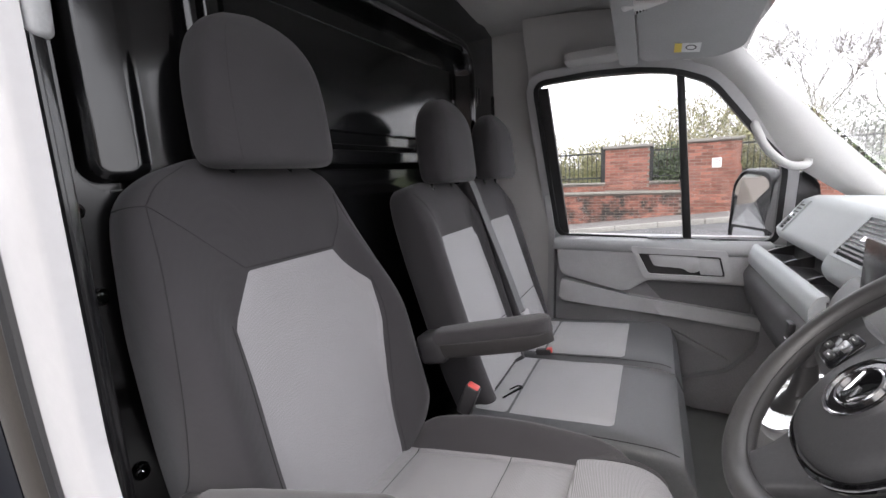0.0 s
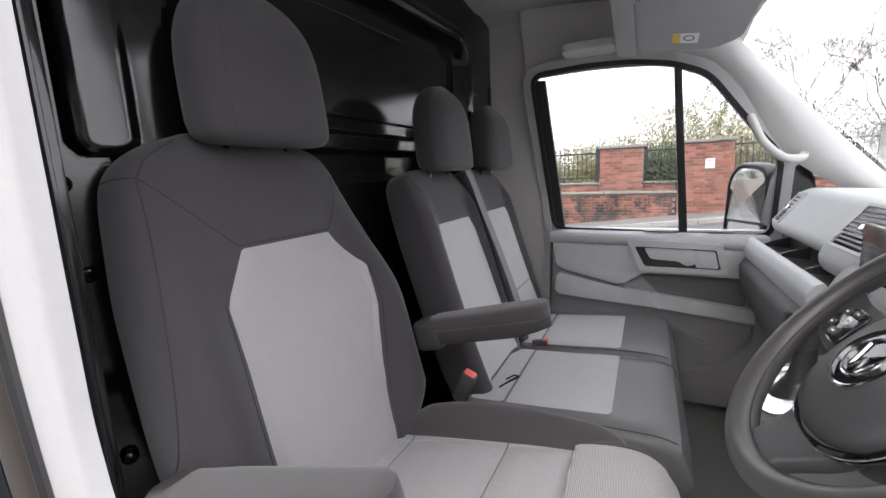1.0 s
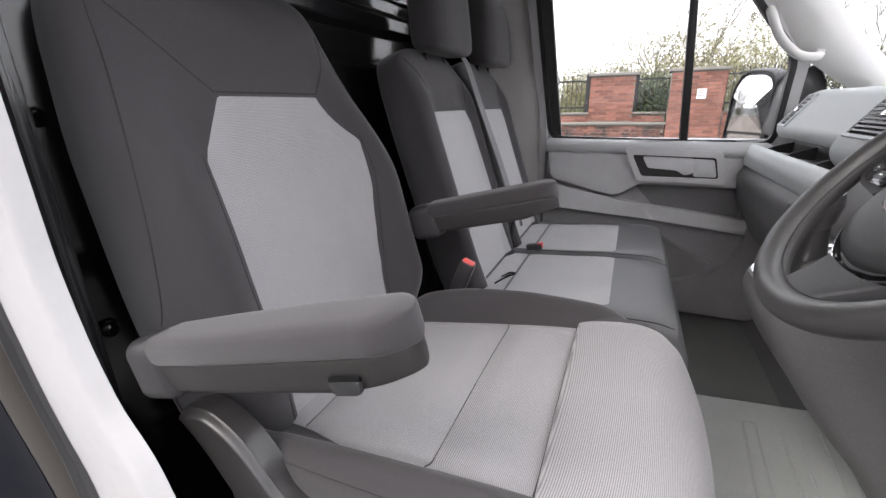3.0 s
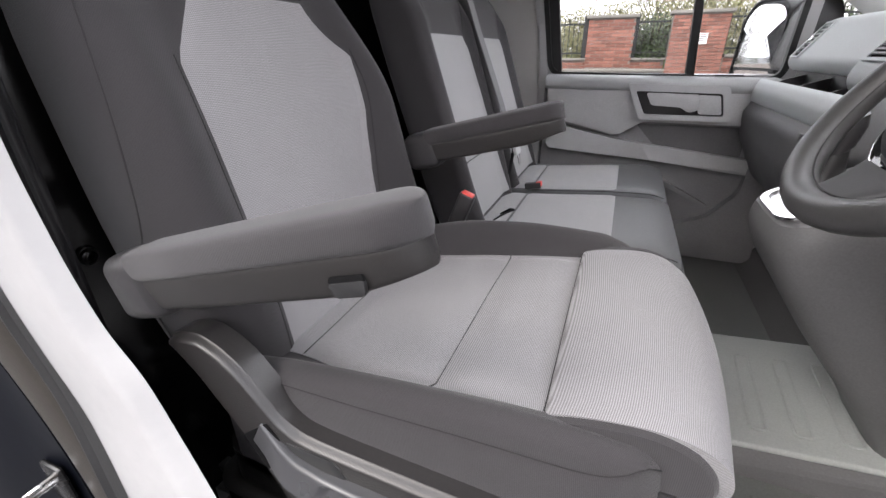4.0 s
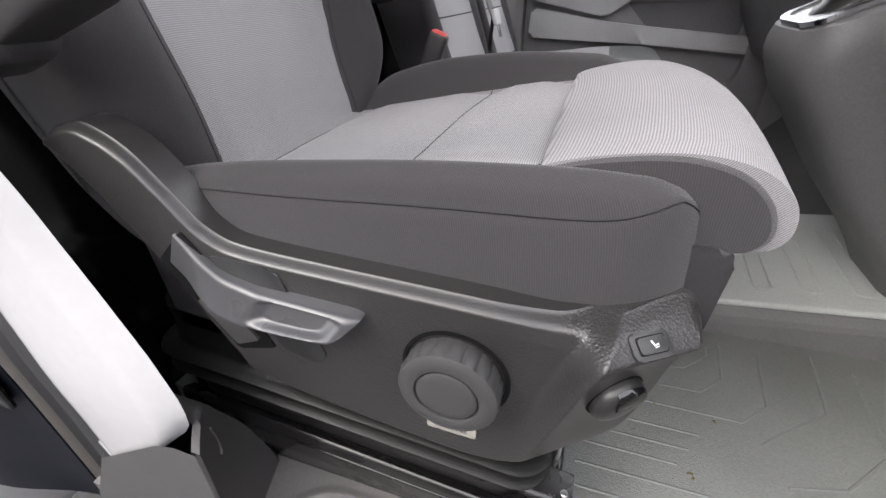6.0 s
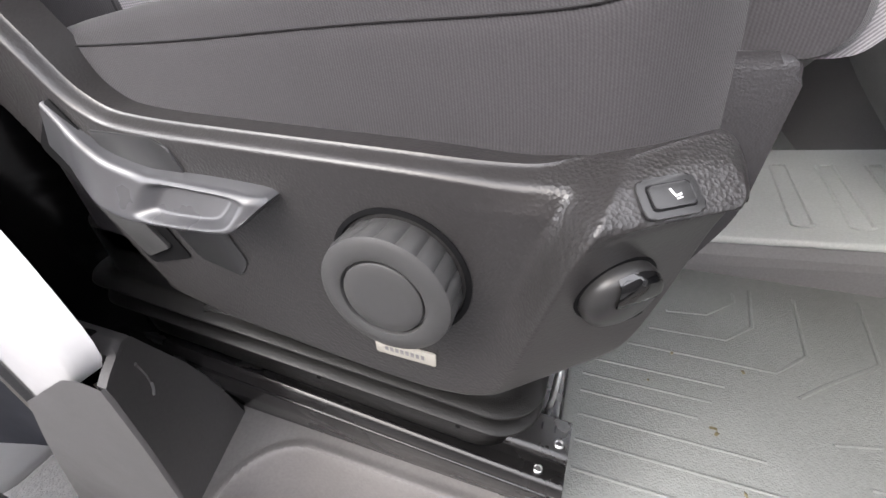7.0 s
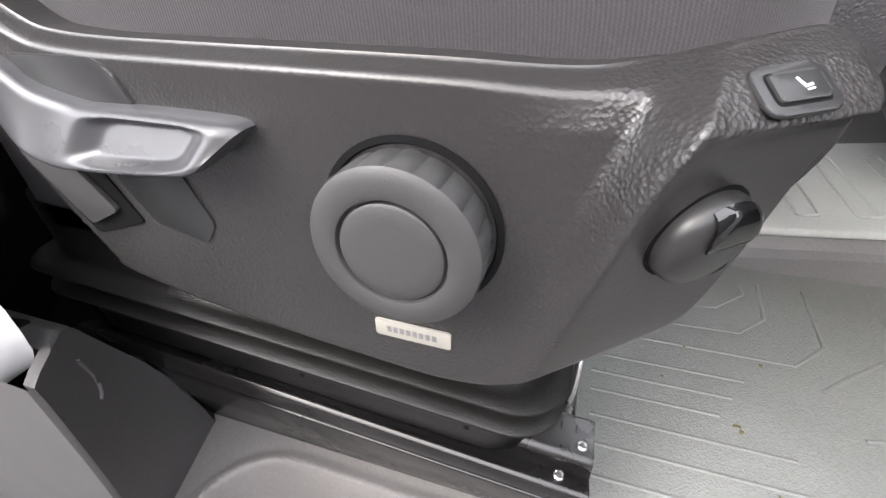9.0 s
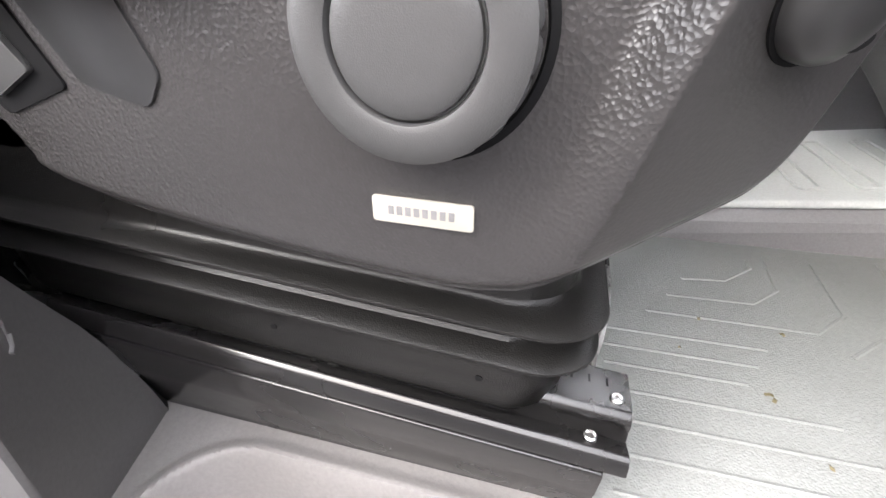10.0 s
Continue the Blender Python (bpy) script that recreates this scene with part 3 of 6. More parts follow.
# raised middle of the floor
plat = thing("floor_tunnel", (0.5, 1.25, 0), "raised grey ribbed middle of the cab floor, lightened as if lit", "floor", "", "structure")
part("riser", prism([(1.015, 0.0), (1.022, 0.05), (1.036, 0.078), (1.46, 0.078), (1.52, 0.0)], lambda a, b, c: Vector((0.1 + c, a, (b if b < 0.01 else b + 0.085 * (c - 0.28)))), 0.9, 0), M["plastic_char"], plat, "dark grey riser", False)
part("top_sheet", prism(rounded([(1.026, 0.0), (1.03, 0.014), (1.455, 0.014), (1.47, 0.0)], 0.006), lambda a, b, c: Vector((0.1 + c, a, 0.072 + b + 0.085 * (c - 0.28))), 0.9, 0.002), M["tunnel_mat"], plat, "grey rubber top sheet, lightened as if lit through the windscreen")
for k in range(3):
    x = 0.43 + 0.085 * k
    pl = rounded([(x, 1.08), (x + 0.032, 1.08), (x + 0.05, 1.36), (x + 0.02, 1.36)], 0.01)
    ps = [Vector((a, b, 0.087 + 0.085 * (a - 0.38))) for a, b in pl]
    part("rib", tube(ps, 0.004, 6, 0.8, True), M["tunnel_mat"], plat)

# step and sill under the driver's door
def step_fn(x, y):
    q = Vector((max(-0.297 - x + 0.085, 0), max(y - 0.471 + 0.085, 0)))
    d = q.length - 0.085
    k = sstep(0.0, -0.036, d)
    back = max(0.365 - y, 0) * sstep(-0.312, -0.330, x)
    return (x, y + back, -0.002 - 0.14 * k + 0.005 * sstep(0.018, 0.0, abs(d)))


step = structure("step", grid(step_fn, lin(-0.62, 1.0, 420), lin(0.30, 0.58, 110), (0, 0, -0.3)), M["step"], "grey plastic entry step with a sunken tread", "step")
structure("side_sill", box(-0.9, 1.4, 0.18, 0.305, -0.5, -0.19, 0.03, 4), M["plastic_dark"], "dark plastic sill below the door opening", "sill")


# bulkhead behind the seats
def rr(y, z, y0, y1, z0, z1, r):
    cy, cz = (y0 + y1) / 2, (z0 + z1) / 2
    qx, qz = abs(y - cy) - (y1 - y0) / 2 + r, abs(z - cz) - (z1 - z0) / 2 + r
    return math.hypot(max(qx, 0), max(qz, 0)) + min(max(qx, qz), 0) - r


def bulkhead_x(y, z):
    d = -0.690 + 0.055 * sstep(0.9, 2.2, y) + 0.36 * (min(max(y, 0.44), 0.655) - 0.50)
    p = rr(y, z, 0.735, 1.885, 0.1, 1.590, 0.075)
    d -= 0.040 * sstep(0.006, -0.010, p)
    d += 0.030 * max(1 - ((p - 0.034) / 0.030) ** 2, 0) ** 0.5
    q = rr(y, z, 0.80, 1.83, 1.242, 1.522, 0.022)
    d += 0.010 * sstep(0.004, -0.004, q) + 0.004 * sstep(0.0045, 0.0, abs(q))
    p = rr(y, z, 0.515, 0.603, 1.115, 1.70, 0.035)
    d -= 0.034 * sstep(0.0085, 0.0065, abs(p - 0.004)) * sstep(0.600, 0.570, y)
    d += 0.004 * sstep(0.0, -0.02, p)
    d += 0.030 * sstep(0.012, -0.012, rr(y, z, 0.76, 1.90, 1.142, 1.196, 0.022))
    d += 0.018 * max(1 - ((y - 0.706) / 0.011) ** 2, 0) ** 0.5 * sstep(1.29, 1.34, z)
    for c in (1.985, 2.02):
        d += 0.012 * sstep(0.004, -0.004, abs(y - c) - 0.010) * sstep(1.40, 1.42, z) * sstep(1.49, 1.48, z)
    for c in (2.21, 2.235):
        d += 0.008 * sstep(0.004, -0.004, abs(y - c) - 0.004) * sstep(1.30, 1.32, z) * sstep(1.48, 1.47, z)
    return d


structure("bulkhead", grid(lambda y, z: (bulkhead_x(y, z), y, z), lin(0.44, 0.78, 170) + lin(0.783, 2.34, 360), lin(-0.05, 1.0, 40) + lin(1.003, 1.72, 330) + lin(1.73, 1.85, 8), (-0.04, 0, 0)), M["bulkhead_paint"], "glossy black pressed steel bulkhead behind the seats", "bulkhead")
for k, (x, y, z) in enumerate(((-0.667, 0.502, 0.928), (-0.671, 0.490, 1.074), (-0.664, 0.511, 0.593))):
    t = thing("bulkhead_bolt", (x, y, z), "small shiny bolt on the black bulkhead edge", "bolt", "bulkhead bolts")
    pl = frame_at((x - 0.012, y, z), (0, 1, 0), (0, 0, 1))
    part("head", revolve([(0.0095, 0), (0.0095, 0.006), (0.007, 0.009), (0.001, 0.0095)], pl, 12), M["chrome" if k != 1 else "steel_black"], t)
    part("washer", revolve([(0.014, -0.004), (0.014, 0.001), (0.009, 0.002)], pl, 16), M["steel_black"], t)
structure("bulkhead_flange", prism([(-0.74, 0.40), (-0.722, 0.40), (-0.716, 0.446), (-0.74, 0.446)], lambda a, b, c: Vector((a, b, -0.05 + c)), 1.9, 0.003), M["black_gloss"], "black bulkhead flange beside the door pillar", "bulkhead")

# passenger side: pillar lining and cab side
structure("wall_passenger", prism([(-0.68, -0.1), (-0.33, -0.1), (-0.30, 0.80), (-0.38, 1.50), (-0.36, 1.6), (-0.30, 1.86), (-0.68, 1.86)], lambda a, b, c: Vector((a, 2.265 + c - 0.05 * sstep(1.1, 1.8, b), b)), 0.12, 0.01), M["headliner"], "grey pillar lining behind the passenger door", "wall")
structure("door_jamb_passenger", prism([(-0.335, -0.1), (-0.30, -0.1), (-0.285, 0.80), (-0.365, 1.50), (-0.385, 1.50), (-0.315, 0.80)], lambda a, b, c: Vector((a, 2.242 + c, b)), 0.1, 0.004), M["paint_white"], "white painted edge of the passenger door opening", "door frame")

# ceiling, header, visor shelf
def ceil_fn(x, y):
    z = 1.80 - 0.20 * sstep(-0.15, 0.42, x) - 0.06 * sstep(1.95, 2.3, y) - 0.06 * sstep(0.6, 0.35, y)
    return (x, y, z)


structure("ceiling", grid(ceil_fn, lin(-0.72, 0.46, 30), lin(0.36, 2.36, 30), (0, 0, 0.05)), M["headliner"], "grey fabric headliner", "ceiling")

# ---- driver's side pillar ----
def jamb_fn(u, v):
    z = 1.9 - u * (1.667 + 0.110 * v)
    zi, zo = 1.9 - u * 1.667, 1.9 - u * 1.852
    xi = spline([(0.232, -0.330), (0.245, -0.318), (0.276, -0.312), (0.33, -0.326), (0.40, -0.360), (0.466, -0.392), (0.53, -0.415), (0.60, -0.456), (0.7, -0.482), (0.8, -0.492), (1.1, -0.490), (1.9, -0.482)], zi)
    xo = spline([(-0.2, -0.50), (0.0, -0.50), (0.12, -0.502), (0.25, -0.517), (0.35, -0.542), (0.45, -0.577), (0.55, -0.602), (0.8, -0.635), (1.1, -0.645), (1.9, -0.648)], zo)
    r = v * 2 - 1
    bulge = 0.006 * (1 - r * r)
    roll = 0.016 * sstep(0.72, 1.0, abs(r))
    return (xi + (xo - xi) * v, 0.364 + 0.017 * sstep(0.25, 0.5, z) - bulge + roll - 0.002 * v, z)


jamb = structure("door_pillar", grid(jamb_fn, lin(0, 1.0, 90), lin(0, 1, 22), (-0.05, 0.012, 0)), M["paint_white"], "white painted door pillar beside the driver seat", "door frame")


def seal_fn(u, v):
    x, y, z = jamb_fn(u, 1.0)
    lip = 0.008 * sstep(0.66, 0.78, v) * (1 - sstep(0.84, 0.96, v))
    return (x + 0.003 - 0.072 * v, y - 0.003 - 0.005 * math.sin(math.pi * v) - lip + 0.016 * sstep(0.9, 1, v), z)


structure("door_seal", grid(seal_fn, lin(0, 1.10, 76), lin(0, 1, 30), (0, 0.03, 0)), M["seal_rubber"], "charcoal rubber door seal with a soft ridge", "door seal")
structure("pillar_channel", grid(lambda u, v: (jamb_fn(u, 1.0)[0] - 0.060 - 0.03 * v, 0.409, jamb_fn(u, 1.0)[2]), lin(0, 1.14, 40), [0, 1], (0, 0.02, 0)), M["black_matt"], "black channel beside the door seal", "door frame")
structure("pillar_band", grid(lambda u, v: (jamb_fn(u, 1.0)[0] - 0.079 - 0.105 * v, 0.389 - 0.016 * math.sin(math.pi * min(v * 1.1, 1)) ** 0.6 + 0.004 * v, jamb_fn(u, 1.0)[2]), lin(0, 1.14, 50), lin(0, 1, 20), (0, 0.03, 0)), M["pillar_plastic"], "brownish grey rounded strip along the door pillar", "door frame")
structure("pillar_outer", grid(lambda u, v: (jamb_fn(u, 1.0)[0] - 0.186 - 0.26 * v, 0.385 - 0.05 * sstep(0, 1, v), jamb_fn(u, 1)[2]), lin(0, 1.14, 40), lin(0, 1, 10), (0, 0.03, 0)), M["body_black"], "blue-black glossy outer face of the door pillar", "door frame")
striker = thing("door_striker", (-0.725, 0.37, 0.21), "chrome door striker loops on the dark pillar face", "striker")
part("plate", box(-0.760, -0.705, 0.368, 0.378, 0.135, 0.265, 0.005, 2), M["steel_black"], striker)
for zz in (0.165, 0.235):
    part("loop", tube(curve_pts([(-0.752, 0.37, zz - 0.022), (-0.752, 0.335, zz - 0.020), (-0.735, 0.322, zz), (-0.713, 0.335, zz + 0.020), (-0.713, 0.37, zz + 0.022)], 20), 0.005, 8), M["chrome"], striker)
# pale belt guide and a small clip high on the pillar
guide = thing("belt_guide", (-0.478, 0.40, 1.27), "pale grey belt guide on the door pillar", "belt guide")
part("body", box(-0.018, 0.018, -0.012, 0.014, -0.045, 0.045, 0.010, 4, pose(-0.498, 0.412, 1.325, 0, 6, 0)), M["plastic_light"], guide)
part("slot", box(-0.004, 0.004, -0.014, -0.010, -0.028, 0.028, 0.001, 1, pose(-0.498, 0.412, 1.325, 0, 6, 0)), M["black_matt"], guide)
# inner black lining between pillar and bulkhead
structure("pillar_lining", box(-0.70, -0.49, 0.400, 0.418, 0.12, 1.85, 0.006, 2), M["bulkhead_paint"], "black lining behind the white door pillar", "trim")
foot = thing("pillar_foot_cover", (-0.45, 0.45, -0.02), "grey moulded plastic cover at the foot of the door pillar", "trim", "", "structure")
FOOT_EDGE = [(-0.3, -0.335), (-0.24, -0.330), (0.0, -0.312), (0.16, -0.287), (0.26, -0.277)]
FOOT_SKEW = [(-0.3, 0.30), (0.0, 0.31), (0.1, 0.55), (0.2, 0.85), (0.26, 1.02)]
FOOT_TOP = [(0.353, 0.250), (0.366, 0.251), (0.402, 0.247), (0.415, 0.238), (0.457, 0.142), (0.475, 0.086), (0.487, 0.0), (0.515, -0.06)]
FOOT_FRONT = [(0.0, 0.251), (0.03, 0.251), (0.06, 0.241), (0.225, 0.127)]


def foot_pt(y, z):
    """The cover's seat side: a skewed face that runs back from the front edge."""
    return Vector((spline(FOOT_EDGE, z) - spline(FOOT_SKEW, z) * (y - 0.357), y, z))


def foot_shell(u, v):
    """Front face, rounded corner and seat side in one sheet, u along the plan, v down."""
    if u < 0:
        z0 = straight(FOOT_FRONT, -u)
        z = z0 + (-0.30 - z0) * v
        return (spline(FOOT_EDGE, z) + u * (1 + 1.2 * v) - 0.002, 0.353, z)
    y = 0.353 + u
    z0 = straight(FOOT_TOP, y)
    z = z0 + (-0.30 - z0) * v
    p = foot_pt(max(y, 0.357), z)
    k = max(1 - u / 0.005, 0)
    return (p.x - 0.002 * k * k, y, z)


def foot_top(u, v):
    y = 0.356 + 0.16 * u
    z = straight(FOOT_TOP, y)
    p = foot_pt(y, z)
    return (p.x + 0.0005 - (0.012 + (0.248 + 0.36 + p.x) * sstep(0.384, 0.394, y)) * v, y, z - 0.004 * sstep(0.03, 0.0, v) ** 2)


part("cover", grid(foot_shell, lin(-0.195, -0.004, 30) + lin(-0.003, 0.012, 16) + lin(0.016, 0.16, 50), lin(0, 1, 40)), M["foot_plastic"], foot)
part("top_face", grid(foot_top, lin(0, 1, 60), lin(0, 0.1, 8) + lin(0.15, 1, 12), (0, 0, -0.006)), M["foot_plastic"], foot)
part("finger_groove", tube([foot_pt(y, z) + Vector((0.0005, 0, 0)) for y, z in ((0.398, 0.220), (0.400, 0.210), (0.4015, 0.199), (0.401, 0.188), (0.398, 0.180), (0.394, 0.177))], 0.0022, 8, 0.8), M["foot_plastic"], foot)
part("slot", box(-0.022, 0.022, -0.006, 0.006, -0.002, 0.002, 0.002, 2, pose(-0.382, 0.397, 0.248, -8, 0, 4)), M["black_matt"], foot)

# ---- driver's seat ----
YC = 0.735
seat = thing("driver_seat", (-0.15, YC, 0.05), "charcoal and grey cloth driver seat with two armrests", "seat")
RA = radians(14.6)
BA, BN = Vector((-math.sin(RA), 0, math.cos(RA))), Vector((math.cos(RA), 0, math.sin(RA)))
BO = Vector((-0.375, 0, 0.475))
BL = [(-0.08, 0.518), (-0.03, 0.500), (0.05, 0.484), (0.27, 0.471), (0.42, 0.470), (0.56, 0.482), (0.62, 0.494), (0.655, 0.514), (0.685, 0.555), (0.706, 0.615)]
BR = [(-0.08, 0.965), (-0.03, 0.995), (0.1, 1.034), (0.27, 1.032), (0.42, 1.014), (0.56, 0.994), (0.62, 0.976), (0.655, 0.954), (0.685, 0.912), (0.706, 0.85)]


def back_side(s):
    """Middle and half width of the backrest at the height s."""
    a, b = spline(BL, s), spline(BR, s)
    return (a + b) / 2, (b - a) / 2


def back_rear(s):
    return -0.112 + 0.045 * sstep(0.1, 0.6, s)


def back_pad(r, s):
    """Front of the padding: flat middle, side bolsters that stand out lower down."""
    low = sstep(-0.10, 0.10, s) * (1 - sstep(0.30, 0.62, s))
    return 0.006 + (0.056 if r < 0 else 0.100) * sstep(0.50, 0.86, abs(r)) * low - 0.020 * sstep(0.655, 0.706, s)


def back_front(y, s, p=3.6):
    m, w = back_side(s)
    r = max(min((y - m) / w, 0.9999), -0.9999)
    k = (1 - abs(r) ** p) ** (1 / p)
    return back_rear(s) + (back_pad(r, s) - back_rear(s)) * k


def back_pt(y, s, d):
    q = BO + BA * s + BN * d
    return Vector((q.x, y, q.z))


def back_ring(s, n=72):
    m, w = back_side(s)
    out = []
    for k in range(n):
        r = math.sin(math.pi / 2 * (2 * k / (n - 1) - 1))
        out.append(back_pt(m + r * w, s, back_front(m + r * w, s)))
    for k in range(1, 24):
        r = math.sin(math.pi / 2 * (1 - 2 * k / 24))
        out.append(back_pt(m + r * w, s, back_rear(s) - 0.022 * (1 - r**4) ** 0.5))
    return out


backrest = part("backrest", rings([back_ring(s) for s in lin(-0.08, 0.66, 60) + lin(0.664, 0.706, 16)]), M["cloth_dark"], seat)


INS_L = [(-0.05, 0.574), (0.0, 0.573), (0.30, 0.582), (0.398, 0.581), (0.406, 0.584), (0.414, 0.588), (0.497, 0.640)]
INS_R = [(-0.05, 0.900), (0.0, 0.905), (0.30, 0.938), (0.396, 0.936), (0.406, 0.932), (0.414, 0.926), (0.497, 0.872)]


def insert_fn(s, v):
    a, b = straight(INS_L, s), straight(INS_R, s)
    y = a + (b - a) * v
    e = min(v * (b - a), (1 - v) * (b - a), 0.5 - s)
    return back_pt(y, s, back_front(y, s) + 0.0065 * sstep(-0.002, 0.030, e) - 0.0015)


part("backrest_insert", grid(insert_fn, lin(-0.04, 0.39, 56) + lin(0.396, 0.497, 26), lin(0, 1, 60), -BN * 0.012), M["cloth_back"], backrest, "light grey ribbed cloth centre panel")


def back_seam(ctrl, n=24, r=0.0011):
    return tube([back_pt(q.x, q.y, back_front(q.x, q.y) + 0.0001) for q in curve_pts([(a, b, 0) for a, b in ctrl], n)], r, 5)


for ctrl, n in (([(0.640, 0.499), (0.575, 0.566), (0.522, 0.627)], 24), ([(0.872, 0.499), (0.915, 0.56), (0.935, 0.62)], 24), ([(0.583, 0.41), (0.580, 0.30), (0.573, 0.10), (0.573, -0.02)], 40),
                ([(0.931, 0.41), (0.937, 0.30), (0.915, 0.10), (0.905, -0.02)], 40), ([(0.522, 0.627), (0.512, 0.54), (0.490, 0.41), (0.478, 0.27), (0.474, 0.13), (0.482, 0.02)], 50),
                ([(0.522, 0.627), (0.548, 0.660), (0.600, 0.690)], 20), ([(0.522, 0.627), (0.503, 0.630), (0.495, 0.632)], 8), ([(0.640, 0.4985), (0.76, 0.4985), (0.872, 0.4985)], 16),
                ([(0.935, 0.62), (0.958, 0.5), (0.985, 0.3), (0.985, 0.08)], 40)):
    part("seam", back_seam(ctrl, n), M["seam"], backrest)


# headrest
def head_pt(y, s, d, yc):
    """Height s above the seat's base, d ahead of the headrest's middle plane."""
    return Vector((-0.485 - 0.10 * (s - 0.72) + d, yc + y, 1.148 + (s - 0.72)))


def headrest(parent, yc, s0, h, w, shift=Vector((0, 0, 0)), half=0.052):
    prof = [(0.0, 0.80), (0.015, 0.90), (0.05, 0.965), (0.14, 1.0), (0.4, 0.99), (0.6, 0.95), (0.78, 0.84), (0.9, 0.66), (0.97, 0.42), (1.0, 0.10)]
    loops = []
    for u in lin(0, 0.16, 14) + lin(0.19, 0.9, 24) + lin(0.91, 1, 10):
        k = spline(prof, u)
        t = 1.0 if u < 0.5 else max(1 - ((u - 0.5) / 0.5) ** 3 * 0.75, 0.1)
        loops.append([head_pt(a, s0 + u * h, b, yc) + shift for a, b in (se(2 * math.pi * i / 64, w * k, half * t * spline([(0, 0.62), (0.02, 0.82), (0.07, 0.96), (0.15, 1.0)], u), 3.4) for i in range(64))])
    hr = part("headrest", rings(loops), M["cloth_dark"], parent, "padded charcoal cloth headrest")
    for sg in (-1, 1):
        pts = []
        for u in lin(0.02, 0.86, 24):
            k, t = spline(prof, u), 1.0 if u < 0.5 else max(1 - ((u - 0.5) / 0.5) ** 3 * 0.75, 0.1)
            y = 0.74 * k
            pts.append(head_pt(sg * w * y, s0 + u * h, half * t * (1 - 0.74**3.4) ** (1 / 3.4) * spline([(0, 0.62), (0.02, 0.82), (0.07, 0.96), (0.15, 1.0)], u), yc) + shift)
        part("seam", tube(pts, 0.0004, 5), M["seam"], hr)
    for sg in (-1, 1):
        p0 = head_pt(sg * 0.07, s0 - 0.02, -0.035, yc) + shift
        part("post", tube([p0, head_pt(sg * 0.07, s0 + 0.03, -0.035, yc) + shift], 0.006, 10), M["steel_black"], hr, "black headrest post")
    return hr


headrest(seat, 0.750, 0.704, 0.274, 0.145, Vector((-0.032, 0, 0)), 0.055)


# armrests
def armrest(yc, x0, z0, x1, z1, wk=1.0, name="armrest"):
    d = Vector((x1 - x0, 0, z1 - z0))
    length = d.length
    pl = frame_at((x0, yc, z0), d, (0, 1, 0))
    hw = 0.0385 * wk

    def loft(lo, hi, grow, start, droop):
        """Rounded bar from lo to hi with a round front end."""
        loops = []
        for u in [math.sin(math.pi / 2 * t) for t in lin(0, 1, 40)]:
            a = start + (length + grow - start) * u
            e = max(a - (length + grow - hw), 0) / hw
            k = math.sqrt(max(1 - e * e, 0.0004))
            r = 1 - 0.16 * sstep(0.10, 0.0, a - start)
            zc, zh = (lo + hi) / 2, (hi - lo) / 2
            top = 1 - droop * e**3
            ring = []
            for i in range(40):
                b, c = se(2 * math.pi * i / 40, (hw + grow) * k * r, zh, 4.5 if droop > 0.1 else 6)
                taper = 1 - (0.16 * (zc + zh - (zc + c)) / (2 * zh) if droop < 0.1 else 0)
                rise = 1 - 0.55 * (sstep(length - 0.085, length, a) if droop < 0.1 else 0)
                ring.append(pl(a, b * taper, zc + c * (top if c > 0 else rise)))
            loops.append(ring)
        return rings(loops)

    shell = part(name, loft(-0.036, 0.006, -0.001, 0.0, 0.05), M["armrest_plastic"], seat, "grained plastic armrest shell with cloth pad")
    part("pad", loft(-0.001, 0.034, 0.0015, -0.004, 0.35), M["cloth_dark"], shell, "charcoal cloth pad")
    part("pivot", box(-0.04, 0.035, -0.034 * wk, 0.034 * wk, -0.048, 0.03, 0.018, 5, Matrix.Translation((x0 - 0.02, yc, z0 - 0.004)) @ Matrix.Rotation(-math.atan2(z1 - z0, x1 - x0), 4, "Y")), M["plastic_dark"], shell)
    sg = -1 if yc < YC else 1
    LATCH = 0.77
    for nm, off, hh, mt in (("latch_recess", hw * 0.95, 0.0085, "black_matt"), ("latch", hw * 0.95 + 0.0014, 0.0062, "plastic_smooth")):
        part(nm, prism(rounded([(length * LATCH, -0.030), (length * LATCH + 0.028, -0.030), (length * LATCH + 0.031, -0.030 + 2 * hh), (length * LATCH - 0.003, -0.030 + 2 * hh)], 0.003), lambda a, b, c, off=off: pl(a, sg * (off - 0.004 + c), b), 0.005, 0.001), M[mt], shell)
    return shell


armrest(0.436, -0.382, 0.659, -0.062, 0.752, 0.90)
armrest(1.036, -0.318, 0.690, -0.045, 0.757)

# seat cushion
CZ = [(-0.42, 0.448), (-0.334, 0.463), (-0.22, 0.482), (-0.107, 0.502), (0.025, 0.522), (0.09, 0.532), (0.15, 0.528)]
SEAM_Z = [(-0.42, 0.486), (-0.32, 0.496), (-0.20, 0.499), (-0.05, 0.506), (0.05, 0.509), (0.075, 0.511), (0.105, 0.519), (0.13, 0.528), (0.15, 0.53)]
RIDGE_Z = [(-0.42, 0.478), (-0.37, 0.494), (-0.33, 0.506), (-0.28, 0.514), (-0.15, 0.527), (-0.02, 0.536), (0.06, 0.538), (0.10, 0.536), (0.125, 0.529), (0.15, 0.505)]
RIGHT_Z = [(-0.42, 0.46), (-0.36, 0.49), (-0.31, 0.520), (-0.19, 0.548), (-0.06, 0.558), (0.05, 0.555), (0.10, 0.540), (0.13, 0.522), (0.15, 0.50)]


